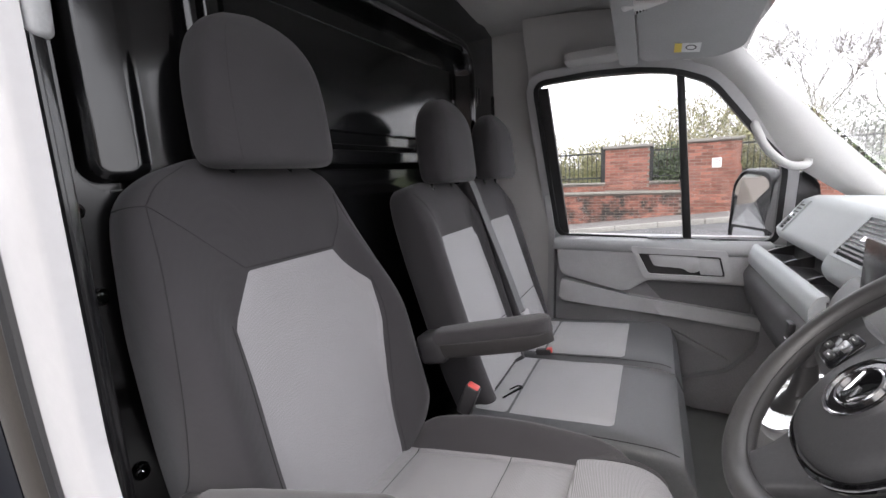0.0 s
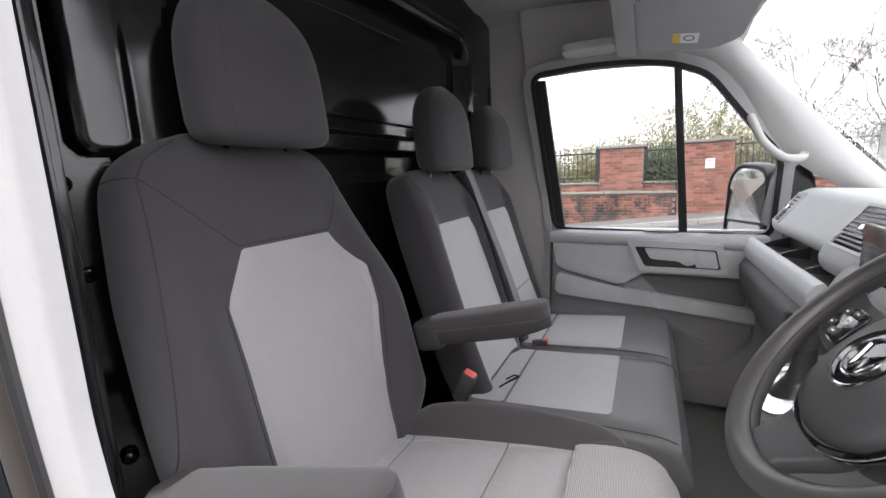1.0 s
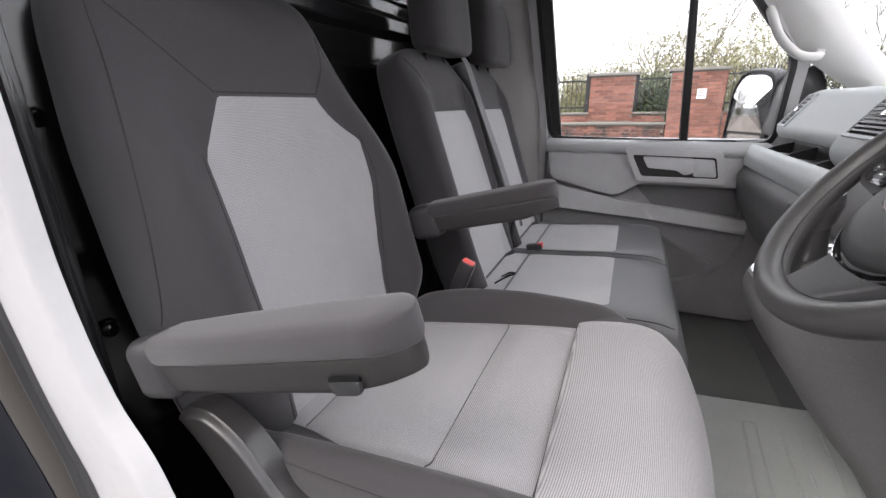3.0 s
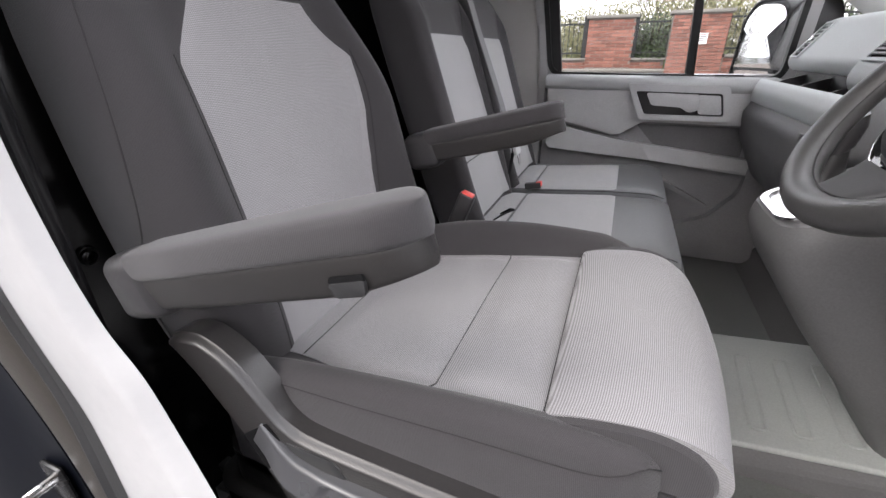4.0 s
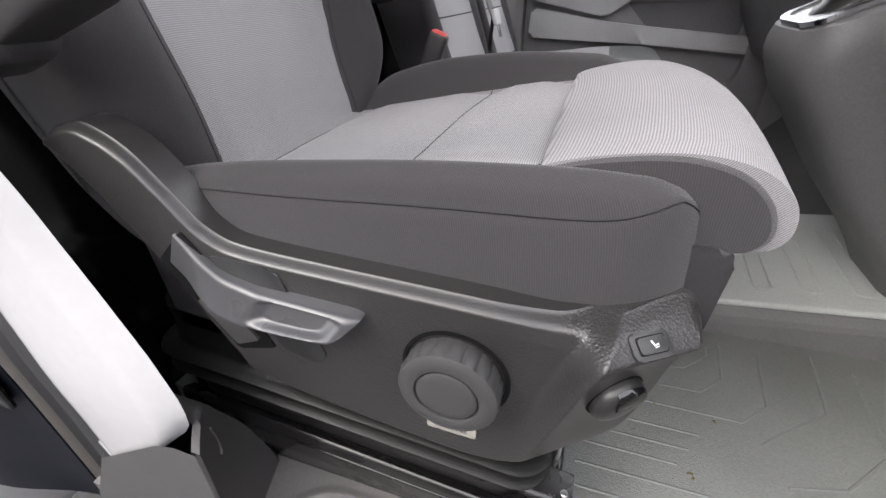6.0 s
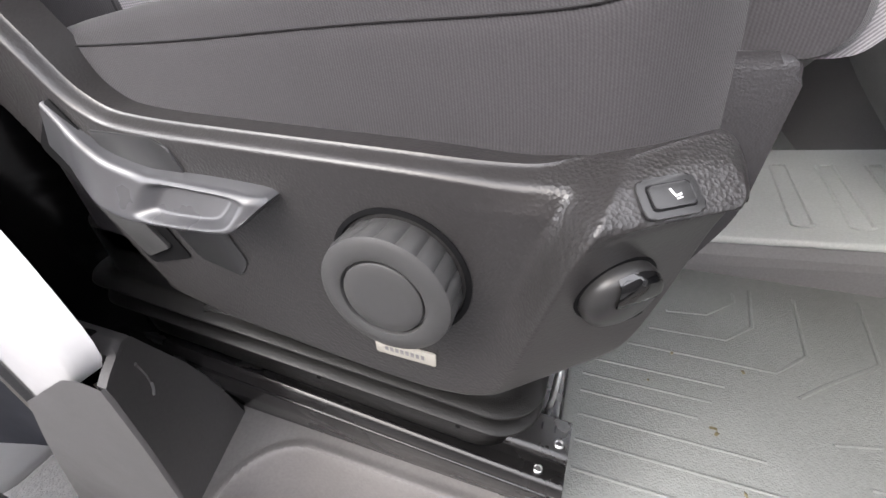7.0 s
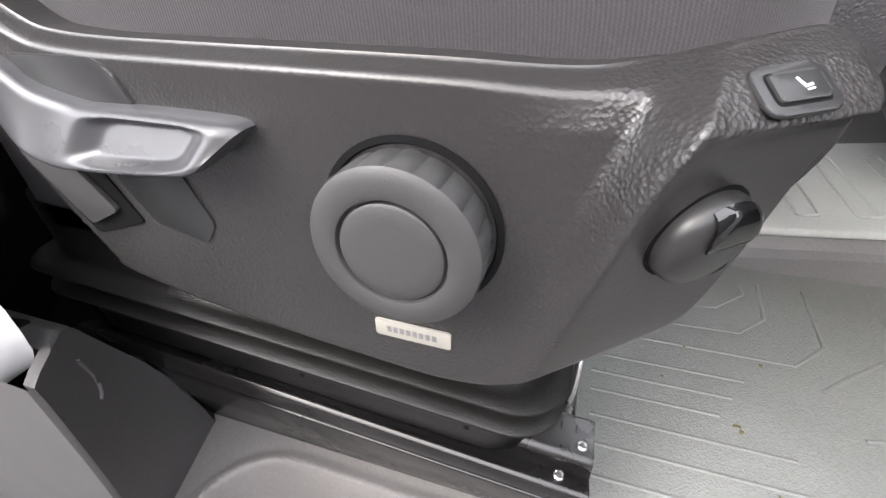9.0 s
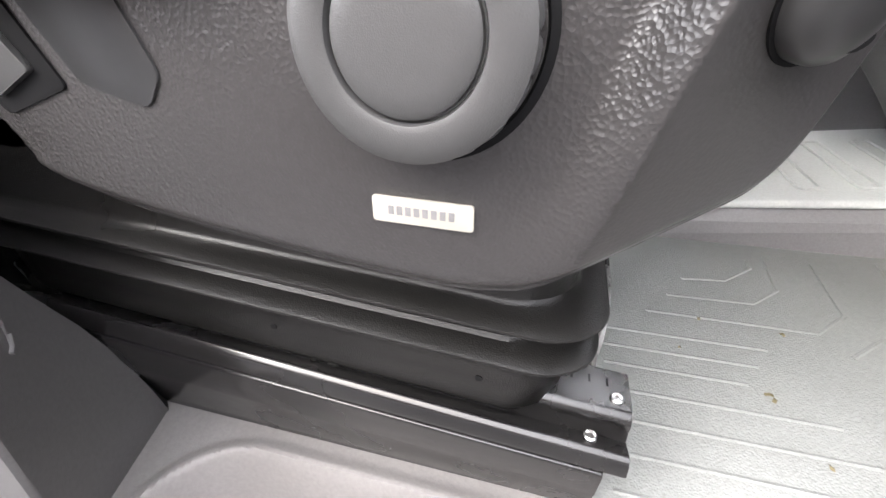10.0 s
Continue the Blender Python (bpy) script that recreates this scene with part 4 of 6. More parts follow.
def cush_section(x):
    """Points across the cushion at x, from the foot of the left side over the top to the foot of the right side."""
    zp, zs, zr, zq = spline(CZ, x), spline(SEAM_Z, x), spline(RIDGE_Z, x), spline(RIGHT_Z, x)
    zs = min(zs, zr - 0.004)
    tuck = 0.034 * max((x - 0.085) / 0.06, 0) ** 2.2 + 0.030 * max((-0.33 - x) / 0.09, 0) ** 2
    ctrl = [(0.466, 0.39), (0.468, 0.43), (0.469, 0.46), (0.473, zs - 0.012), (0.4765, zs), (0.483, zs + 0.62 * (zr - zs)), (0.497, zr), (0.510, zr - 0.003), (0.524, zp + 0.42 * (zr - zp)), (0.545, zp + 0.002),
            (0.60, zp + 0.002), (0.74, zp + 0.004), (0.86, zp), (0.912, zp - 0.002), (0.932, zp + 0.25 * (zq - zp)), (0.955, zp + 0.82 * (zq - zp)), (0.978, zq), (1.000, zq - 0.014), (1.010, zq - 0.045), (1.006, 0.44), (1.0, 0.39)]
    return [((x, y + (tuck if y < 0.6 else -tuck if y > 0.9 else 0), z)) for y, z in ctrl]


def cush_top(y, x):
    c = cush_section(x)
    return spline([(q[1], q[2]) for q in c[5:18]], y)


loops = []
for x in lin(-0.42, 0.09, 70) + lin(0.094, 0.148, 18):
    loops.append([Vector((x, q.y, q.z)) for q in curve_pts(cush_section(x), 150)])
cushion = part("cushion", rings(loops), M["cloth_dark"], seat, "charcoal cloth cushion with raised bolsters")
ST = [-0.398, -0.334, -0.107, 0.025]
PANEL_L = [(-0.40, 0.572), (-0.334, 0.563), (-0.22, 0.534), (-0.107, 0.519), (0.03, 0.516)]
for a, b in zip(ST, ST[1:]):
    def panel_fn(u, v, a=a, b=b):
        x = a + (b - a) * u
        y0 = spline(PANEL_L, x)
        y = y0 + (0.922 - y0) * v
        e = min(u, 1 - u) * (b - a)
        f = min(v, 1 - v) * (0.922 - y0)
        return (x, y, cush_top(y, x) - 0.0001 + 0.0126 * sstep(-0.006, 0.050, e) ** 0.8 * sstep(-0.006, 0.032, f))
    part("cushion_panel", grid(panel_fn, lin(0, 1, 40), lin(0, 1, 90), (0, 0, -0.015)), M["cloth_light"], cushion, "light grey ribbed cloth panel")
for x in ST[1:]:
    part("seam", tube([(x, y, cush_top(y, x) + 0.0006) for y in lin(spline(PANEL_L, x) + 0.002, 0.921, 40)], 0.0010, 6), M["seam_shade"], cushion)
nose_ring = curve_pts([(0.029, 0.515), (0.0275, 0.533), (0.05, 0.543), (0.09, 0.551), (0.13, 0.553), (0.163, 0.544), (0.184, 0.525), (0.191, 0.505), (0.186, 0.490), (0.168, 0.484), (0.10, 0.486), (0.029, 0.50)], 46)
loops = []
for v in lin(0, 1, 24):
    y = 0.512 + 0.416 * v
    e = 1 + 0.40 * math.sin(math.pi * v) - 0.10 * (1 - sstep(0, 0.06, min(v, 1 - v)))
    dx = 0.016 * math.sin(math.pi * v) + 0.010 - 0.010 * sstep(0.9, 1.0, v)
    loops.append([(0.03 + (q.x - 0.03) * (1 + dx / 0.16), y, 0.52 + (q.y - 0.52) * (e if q.y > 0.52 else 1.08)) for q in nose_ring])
nose = part("cushion_front", rings(loops), M["cloth_light"], cushion, "light grey ribbed cloth front roll")
for y0 in (0.498, 0.930):
    part("side_panel", rings([[(0.03 + (q.x - 0.03) * k, y0 + c, 0.516 + (q.y - 0.52) * k * 0.97) for q in nose_ring] for k, c in ((0.80, 0.004), (0.955, 0.005), (0.985, 0.010), (0.99, 0.016))]), M["cloth_dark"], nose)


part("seam", tube([(x, 0.4755 + 0.034 * max((x - 0.085) / 0.06, 0) ** 2.2, min(spline(SEAM_Z, x), spline(RIDGE_Z, x) - 0.004)) for x in lin(-0.34, 0.142, 60)], 0.0007, 5), M["seam"], cushion)
part("base_pan", box(-0.42, 0.10, 0.475, 0.955, 0.275, 0.44, 0.02, 3), M["plastic_dark"], seat)
part("front_apron", prism(rounded([(0.05, 0.27), (0.10, 0.27), (0.165, 0.40), (0.172, 0.487), (0.05, 0.487)], 0.015), lambda a, b, c: Vector((a, 0.50 + c, b)), 0.43, 0.006), M["plastic_dark"], seat)

# side trim with its controls
TT = [(-0.475, 0.525), (-0.42, 0.556), (-0.385, 0.562), (-0.36, 0.556), (-0.33, 0.540), (-0.302, 0.512), (-0.268, 0.472), (-0.24, 0.459), (-0.20, 0.4545), (-0.142, 0.4515), (-0.064, 0.448), (0.0, 0.445), (0.053, 0.4415), (0.078, 0.4435), (0.106, 0.4485), (0.136, 0.4510), (0.146, 0.4495), (0.153, 0.4440), (0.158, 0.4335)]
TB = [(-0.475, 0.42), (-0.42, 0.352), (-0.354, 0.318), (-0.30, 0.302), (-0.247, 0.284), (-0.205, 0.273), (-0.133, 0.261), (-0.064, 0.252), (-0.012, 0.2475), (0.015, 0.250), (0.042, 0.262), (0.07, 0.276), (0.095, 0.288), (0.112, 0.297), (0.120, 0.306), (0.136, 0.352), (0.152, 0.416), (0.158, 0.431)]
REAR = [(0.26, -0.250), (0.29, -0.263), (0.311, -0.271), (0.328, -0.281), (0.366, -0.300), (0.405, -0.320), (0.443, -0.346), (0.47, -0.368), (0.503, -0.395), (0.53, -0.425), (0.57, -0.49)]
RIDGE = [(0.24, 0.020), (0.262, 0.036), (0.272, 0.042), (0.30, 0.052), (0.345, 0.065), (0.38, 0.075), (0.405, 0.082), (0.42, 0.088), (0.46, 0.105)]
VALLEY = [(0.25, -0.03), (0.262, -0.012), (0.287, 0.010), (0.305, 0.022), (0.344, 0.039), (0.36, 0.045), (0.405, 0.061), (0.433, 0.074), (0.46, 0.088)]
ARC = [(0.05, 0.418), (0.088, 0.418), (0.092, 0.4215), (0.098, 0.4240), (0.110, 0.4255), (0.16, 0.4245)]
PAD = [(0.05, 0.436), (0.08, 0.4315), (0.10, 0.4285), (0.16, 0.4270)]


def trim_y(x, z):
    """Flat face, then a soft rise to a crisp ridge, then a facet falling away; a sheet for the switch above it."""
    xr, xv = spline(RIDGE, z), spline(VALLEY, z)
    h = 0.148 * min(max(z - 0.255, 0), 0.165)
    t = min(max((x - xv) / max(xr - xv, 0.01), 0), 1)
    y = 0.4385 - h * (0.55 * sstep(0, 1, t) + 0.45 * t * t) + 0.35 * max(z - 0.42, 0) * sstep(0.0, 0.08, x) * (1 - sstep(0.055, 0.090, x))
    k = sstep(-0.002, 0.002, z - spline(ARC, x))
    w = z - straight(PAD, x)
    y += 1.65 * sstep(0.055, 0.090, x) * 0.5 * (w + math.sqrt(w * w + 0.00001))
    g = x - xr
    y += (0.68 * k + (0.62 + 0.25 * sstep(0.30, 0.42, z)) * (1 - k)) * 0.5 * (g + math.sqrt(g * g + 0.000004))
    return y + 0.06 * max(0, -0.30 - x) + 0.85 * max(0, spline(REAR, z) - x)


def trim_fn(u, v):
    x = -0.475 + 0.6315 * u
    zt, zb = spline(TT, x), spline(TB, x)
    if zt - zb < 0.012:
        zb = zt - 0.012
    z = zb + (zt - zb) * v
    e = (1 - v) * (zt - zb)
    f = v * (zt - zb)
    y = trim_y(x, z) + 0.012 * (1 - sstep(0, 0.011, e)) ** 2 + 0.006 * (1 - sstep(0, 0.012, f)) ** 2
    return (x, y, z)


trim = part("side_trim", grid(trim_fn, lin(0, 0.8, 120) + lin(0.803, 1, 130), [sstep(0, 1, t) * 0.5 + t * 0.5 for t in lin(0, 1, 110)], (0, 0.03, 0)), M["trim_plastic"], seat, "dark grained plastic side cover")
grain = trim.data.attributes.new("grain", "FLOAT", "POINT")
for v in trim.data.vertices:
    x, z = v.co.x, v.co.z
    facet = sstep(0.0, 0.0015, x - spline(RIDGE, z)) * (1 - sstep(-0.002, 0.0, z - spline(ARC, x)))
    top = sstep(0.026, 0.006, spline(TT, x) - z) * (1 - sstep(0.050, 0.075, x))
    grain.data[v.index].value = max(1 - 0.8 * facet - 0.75 * top, 0.0)


def on_trim(x, z, right=(1, 0, 0), up=(0, 0, 1)):
    y = trim_y(x, z)
    a = Vector((1, (trim_y(x + 0.004, z) - trim_y(x - 0.004, z)) / 0.008, 0))
    b = Vector((0, (trim_y(x, z + 0.004) - trim_y(x, z - 0.004)) / 0.008, 1))
    return frame_at((x, y, z), a, b)


# height knob
kp0 = on_trim(-0.0225, 0.366)
kp = lambda a, b, c: kp0(a * 0.97, b * 0.97, c * 1.05)
seat_ring = part("knob_recess", revolve([(0.0495, -0.004), (0.0505, 0.0012), (0.047, 0.0016), (0.0445, -0.002)], kp, 56), M["black_matt"], trim)
nk = 120
prof = [(0.043, 0.0), (0.045, 0.003), (0.0455, 0.018), (0.0445, 0.0225), (0.041, 0.0245), (0.0325, 0.0258), (0.0294, 0.0248), (0.0284, 0.0215), (0.0276, 0.0215), (0.0272, 0.0240), (0.0257, 0.0250), (0.018, 0.0254), (0.001, 0.0256)]
loops = []
for r, h in prof:
    lp = []
    for k in range(nk):
        a = 2 * math.pi * k / nk
        rad = r
        if 0.002 < h < 0.021 and r > 0.04:
            rad = r - (0.0022 if (k % 6) == 0 else 0.0004 if (k % 6) in (1, 5) else 0)
        lp.append(kp(rad * math.cos(a), rad * math.sin(a), h))
    loops.append(lp)
part("height_knob", rings(loops), M["plastic_knob"], trim, "round ribbed grey adjuster knob")

# badge
bp = frame_at((-0.0275, trim_y(-0.0275, 0.293) - 0.0005, 0.292), (1, 0, -0.035), (0, 0, 1))
badge = part("badge", prism(rounded([(-0.0245, -0.0065), (0.0245, -0.0065), (0.0245, 0.0065), (-0.0245, 0.0065)], 0.0015), bp, 0.0016, 0.0004), M["badge_metal"], trim, "small brushed metal badge with grey lettering bars")
for k in range(8):
    part("text_bar", prism([(-0.0165 + k * 0.0042, -0.0022), (-0.0138 + k * 0.0042, -0.0022), (-0.0138 + k * 0.0042, 0.0022), (-0.0165 + k * 0.0042, 0.0022)], lambda a, b, c: bp(a, b, c + 0.0014), 0.0005, 0), M["plastic_char"], badge, "", False)

# tilt lever in its pocket
part("lever_pocket", prism(rounded([(-0.335, 0.430), (-0.287, 0.470), (-0.258, 0.430), (-0.216, 0.343), (-0.268, 0.328)], 0.004), lambda a, b, c: Vector((a, trim_y(a, b) + 0.002 - c, b)), 0.0035, 0.0008), M["black_matt"], trim)
part("pocket_panel", prism(rounded([(-0.262, 0.448), (-0.200, 0.446), (-0.187, 0.440), (-0.154, 0.350), (-0.167, 0.334), (-0.205, 0.345)], 0.004), lambda a, b, c: Vector((a, trim_y(a, b) + 0.0015 - c, b)), 0.0030, 0.0012), M["plastic_smooth"], trim)
part("pocket_flap", prism(rounded([(-0.298, 0.390), (-0.262, 0.396), (-0.232, 0.352), (-0.264, 0.338)], 0.003), lambda a, b, c: Vector((a, trim_y(a, b) - 0.001 - c, b)), 0.004, 0.001), M["plastic_knob"], trim)
lo = []
for u in lin(0, 1, 96):
    x = spline([(0, -0.305), (0.15, -0.281), (0.30, -0.252), (0.40, -0.226), (1, -0.112)], u)
    zc = spline([(0, 0.449), (0.15, 0.430), (0.3, 0.413), (0.45, 0.406), (1, 0.407)], u)
    hh = spline([(0, 0.0180), (0.3, 0.0172), (0.6, 0.0160), (0.93, 0.0125), (0.985, 0.0105), (1.0, 0.008)], u)
    yy = spline([(0, 0.440), (0.10, 0.438), (0.2, 0.434), (0.35, 0.430), (1, 0.428)], u)
    th = spline([(0, 0.005), (0.35, 0.010), (0.95, 0.0125), (1, 0.010)], u)
    ring = []
    cr = min(0.005, th * 0.7)
    side = [(-1, f) for f in lin(-1, 1, 41)] + [(1, f) for f in lin(1, -1, 9)]
    for sgn, f in side:
        q = f * hh
        edge = max(abs(q) - (hh - cr), 0)
        p = sgn * (th - cr + math.sqrt(max(cr * cr - edge * edge, 0)))
        y = yy + p
        if sgn < 0:
            d = (abs(f / 0.82) ** 5 + abs((u - 0.70) / 0.262) ** 5) ** 0.2
            y += 0.0080 * (1 - sstep(0.62, 1.0, d))
        ring.append((x + 0.010 * f * (1 - u) + 0.010 * u * f, y + 0.007 * f * sstep(0.1, 0.4, u), zc + q))
    lo.append(ring)
part("tilt_lever", rings(lo), M["lever"], trim, "satin grey plastic pull lever")

# heater switch
SWX, SWZ = 0.1192, 0.436
sp0 = frame_at((SWX, trim_y(SWX, SWZ) - 0.0008, SWZ), (1, 0.62, 0.03), (0, 1.5, 1))
sp = lambda a, b, c: sp0(a, b * 1.1, c)
part("switch_bezel", prism(rounded([(-0.0150, -0.0090), (0.0150, -0.0090), (0.0150, 0.0090), (-0.0150, 0.0090)], 0.005, 5), sp, 0.0024, 0.0011), M["plastic_smooth"], trim)
part("switch_groove", prism(rounded([(-0.0110, -0.0060), (0.0110, -0.0060), (0.0110, 0.0060), (-0.0110, 0.0060)], 0.0025, 4), lambda a, b, c: sp(a, b, c + 0.0020), 0.0006, 0.0001), M["black_matt"], trim)
hsw = part("heater_switch", prism(rounded([(-0.0102, -0.0052), (0.0102, -0.0052), (0.0102, 0.0052), (-0.0102, 0.0052)], 0.002, 4), lambda a, b, c: sp(a, b, c + 0.0016), 0.0022, 0.0008), M["plastic_smooth"], trim, "black rocker switch with a white seat symbol")
for ol in ([(-0.0012, 0.0030), (0.0, 0.0034), (0.0022, -0.0010), (0.0010, -0.0016)], [(0.0010, -0.0016), (0.0052, -0.0010), (0.0054, 0.0002), (0.0022, -0.0004)], [(0.0014, -0.0030), (0.0050, -0.0026), (0.0050, -0.0019), (0.0014, -0.0023)]):
    part("symbol", prism(ol, lambda a, b, c: sp(a * 0.8, b * 0.8, c + 0.0037), 0.0003, 0), M["white_ink"], hsw, "", False)

# lumbar rotary switch
rp0 = on_trim(0.1055, 0.378)
rp = lambda a, b, c: rp0(a * 0.94, b * 0.94, c * 0.74)
part("switch_gap", revolve([(0.0262, -0.003), (0.0262, 0.0008), (0.0235, 0.001)], rp, 40), M["black_matt"], trim)
rot = part("rotary_switch", revolve([(0.0240, -0.003), (0.0244, 0.004), (0.0240, 0.0085), (0.0225, 0.0125), (0.0185, 0.0155), (0.012, 0.0172), (0.001, 0.0178)], rp, 44), M["rotary_black"], trim, "round dark adjuster switch with a gloss black tab")


def tab_pt(u, v):
    """Upper crescent of the dome with a straight lower edge."""
    x = -0.0110 + 0.0340 * u
    top = math.sqrt(max(0.0240**2 - x * x, 0))
    lo = 0.0040
    y = lo + (max(top, lo + 0.0005) - lo) * v
    h = spline([(0, 0.0178), (0.012, 0.0172), (0.0185, 0.0155), (0.0225, 0.0125), (0.024, 0.0085), (0.0246, 0.004)], math.hypot(x, y)) + 0.0016 * sstep(0, 0.1, v) + 0.0006
    return rp(x, y, h)


part("tab", grid(tab_pt, lin(0, 1, 30), lin(0, 1, 18)), M["black_mirror"], rot, "gloss black tab")
part("tab_edge", tube([tab_pt(u, 0.0) for u in lin(0.03, 0.97, 24)], 0.0008, 6), M["black_gloss"], rot)
part("thumb_dent", rings([[rp(0.010 * k * math.cos(a) + 0.006, 0.0042 * k * math.sin(a) - 0.0145, h) for a in lin(0, 2 * math.pi * 23 / 24, 24)] for k, h in ((1.0, 0.008), (1.0, 0.0149), (0.8, 0.0152))]), M["black_matt"], rot)

# bellows, base and rails; the base runs slightly downhill towards the front
def bellow_ring(z, off):
    out = []
    x0, x1, y0, y1, r = -0.44 - off, 0.040 + off, 0.487 - off, 0.94 + off, 0.045
    for cx, cy, a0 in ((x1 - r, y1 - r, 0), (x0 + r, y1 - r, 90), (x0 + r, y0 + r, 180), (x1 - r, y0 + r, 270)):
        for k in range(11):
            a = radians(a0 + 90 * k / 10)
            x = cx + r * math.cos(a)
            out.append((x, cy + r * math.sin(a), z - 0.085 * x))
    return out


BP = [(0.122, 0.008), (0.128, 0.011), (0.150, 0.012), (0.170, 0.013), (0.1745, 0.0160), (0.1800, 0.0250), (0.1822, 0.0288), (0.1836, 0.0300), (0.1850, 0.0296), (0.1862, 0.0275), (0.1885, 0.0200), (0.1905, 0.0135), (0.1935, 0.0115), (0.2000, 0.0120), (0.2040, 0.0150), (0.2095, 0.0260),
      (0.2116, 0.0308), (0.2130, 0.0322), (0.2144, 0.0318), (0.2156, 0.0296), (0.2180, 0.0220), (0.2200, 0.0150), (0.2235, 0.0125), (0.238, 0.012), (0.250, 0.012), (0.285, 0.012)]
part("bellows", rings([bellow_ring(z, o) for z, o in BP]), M["bellows"], seat, "black rubber bellows round the sprung base")


def sloped(x0, sg, y, hinge=-0.03, top=0.12):
    """Across a, up b, along c; the top runs downhill, the foot stays level."""
    return lambda a, b, c: Vector((x0 + c, y + sg * a, b - 0.092 * (x0 + c) * min(max((b - hinge) / (top - hinge), 0), 1)))


def rail(y, sg):
    r = part("rail", prism(rounded([(0.000, 0.070), (0.042, 0.070), (0.042, 0.135), (0.002, 0.135), (-0.003, 0.129), (0.000, 0.121)], 0.003), sloped(-0.46, sg, y), 0.560, 0.001), M["steel_black"], seat, "black enamelled seat rail")
    part("rail_lip", prism(rounded([(-0.022, 0.096), (-0.021, 0.111), (-0.017, 0.1145), (0.001, 0.106), (0.001, 0.070), (-0.010, 0.090)], 0.0015), sloped(-0.47, sg, y), 0.570, 0.001), M["steel_black"], r)
    part("side_plate", prism(rounded([(-0.024, 0.095), (-0.015, 0.095), (-0.004, 0.060), (0.016, 0.004), (0.022, -0.034), (0.010, -0.034), (0.006, 0.000), (-0.015, 0.056)], 0.003), sloped(-0.47, sg, y), 0.555, 0.001), M["steel_black"], r, "glossy black side plate")
    for k in range(4):
        x = 0.040 + 0.013 * k
        part("slot", box(x, x + 0.006, y + sg * 0.027 - 0.004, y + sg * 0.027 + 0.004, 0.1334 - 0.092 * x, 0.1346 - 0.092 * x, 0), M["black_matt"], r, "", False)
    for x, yy, zz in ((0.074, -0.008, 0.1065), (0.090, 0.012, 0.1265)):
        part("bolt", revolve([(0.0050, -0.002), (0.0050, 0.002), (0.0038, 0.003), (0.0028, 0.0012), (0.001, 0.0012)], lambda a, b, c: Vector((x + a, y + sg * yy + b, zz + c)), 12), M["zinc"], r)
    part("slit", box(-0.008, 0.004, -0.0015, 0.0015, -0.0012, 0.0012, 0, 1, pose(0.0, y + sg * 0.004, 0.021, 0, 5, 0)), M["black_matt"], r)


rail(0.490, 1)
rail(0.945, -1)
part("front_bar", tube(curve_pts([(0.072, 0.535, 0.11), (0.078, 0.55, 0.155), (0.080, 0.60, 0.175), (0.080, 0.80, 0.175), (0.078, 0.88, 0.15)], 24), 0.0035, 8), M["zinc"], seat, "bright bent release bar")
part("floor_frame", box(-0.46, 0.088, 0.545, 0.90, -0.03, 0.06, 0.006, 2), M["steel_black"], seat)
for x in (-0.166, -0.006):
    part("hole", revolve([(0.0026, -0.002), (0.0026, 0.0012), (0.0005, 0.0013)], frame_at((x, 0.4755, 0.151 - 0.085 * x), (1, 0, 0), (0, 0, 1)), 10), M["black_matt"], seat)
for x, y, z, w in ((-0.575, 0.556, 0.100, 0.022), (-0.535, 0.545, 0.040, 0.020)):
    part("cable_plug", box(-w, w, -0.012, 0.012, -0.024, 0.024, 0.003, 2, pose(x, y, z, 8, -18, -18)), M["plastic_knob"], seat, "dark grey cable plug")
# buckle on the inboard side
buckle = part("buckle", box(-0.018, 0.018, -0.013, 0.013, -0.045, 0.04, 0.006, 3, pose(-0.255, 1.045, 0.545, 0, 22, 0)), M["plastic_dark"], seat, "dark belt buckle with a red button")
part("button", box(-0.0145, 0.0145, -0.0105, 0.0105, 0.034, 0.0425, 0.003, 2, pose(-0.255, 1.045, 0.545, 0, 22, 0)), M["red"], buckle, "red release button")
part("stalk", box(-0.012, 0.012, -0.006, 0.006, -0.15, -0.04, 0.004, 2, pose(-0.255, 1.045, 0.545, 0, 22, 0)), M["black_matt"], buckle)

# ---- passenger bench ----
bench = thing("passenger_bench", (-0.1, 1.6, 0.0), "double passenger bench in grey and charcoal cloth", "seat")
QA = radians(17.5)
QU, QN = Vector((-math.sin(QA), 0, math.cos(QA))), Vector((math.cos(QA), 0, math.sin(QA)))
QO = Vector((-0.285, 0, 0.46))


def bench_w(s):
    return spline([(-0.04, 0.19), (0.1, 0.21), (0.4, 0.212), (0.55, 0.205), (0.62, 0.19), (0.65, 0.165), (0.66, 0.14)], s)


def bench_front(y, s, p=5):
    w = bench_w(s)
    r = min(abs(y) / w, 0.9999)
    k = (1 - r**p) ** (1 / p)
    return -0.06 + 0.06 * k * (1 - 0.3 * sstep(0.58, 0.66, s)) + 0.025 * sstep(0.55, 0.85, r) * sstep(0, 0.5, k) * (1 - sstep(0.5, 0.62, s))


def bench_pt(y, s, d, yc):
    q = QO + QU * s + QN * d
    return Vector((q.x, yc + y, q.z))


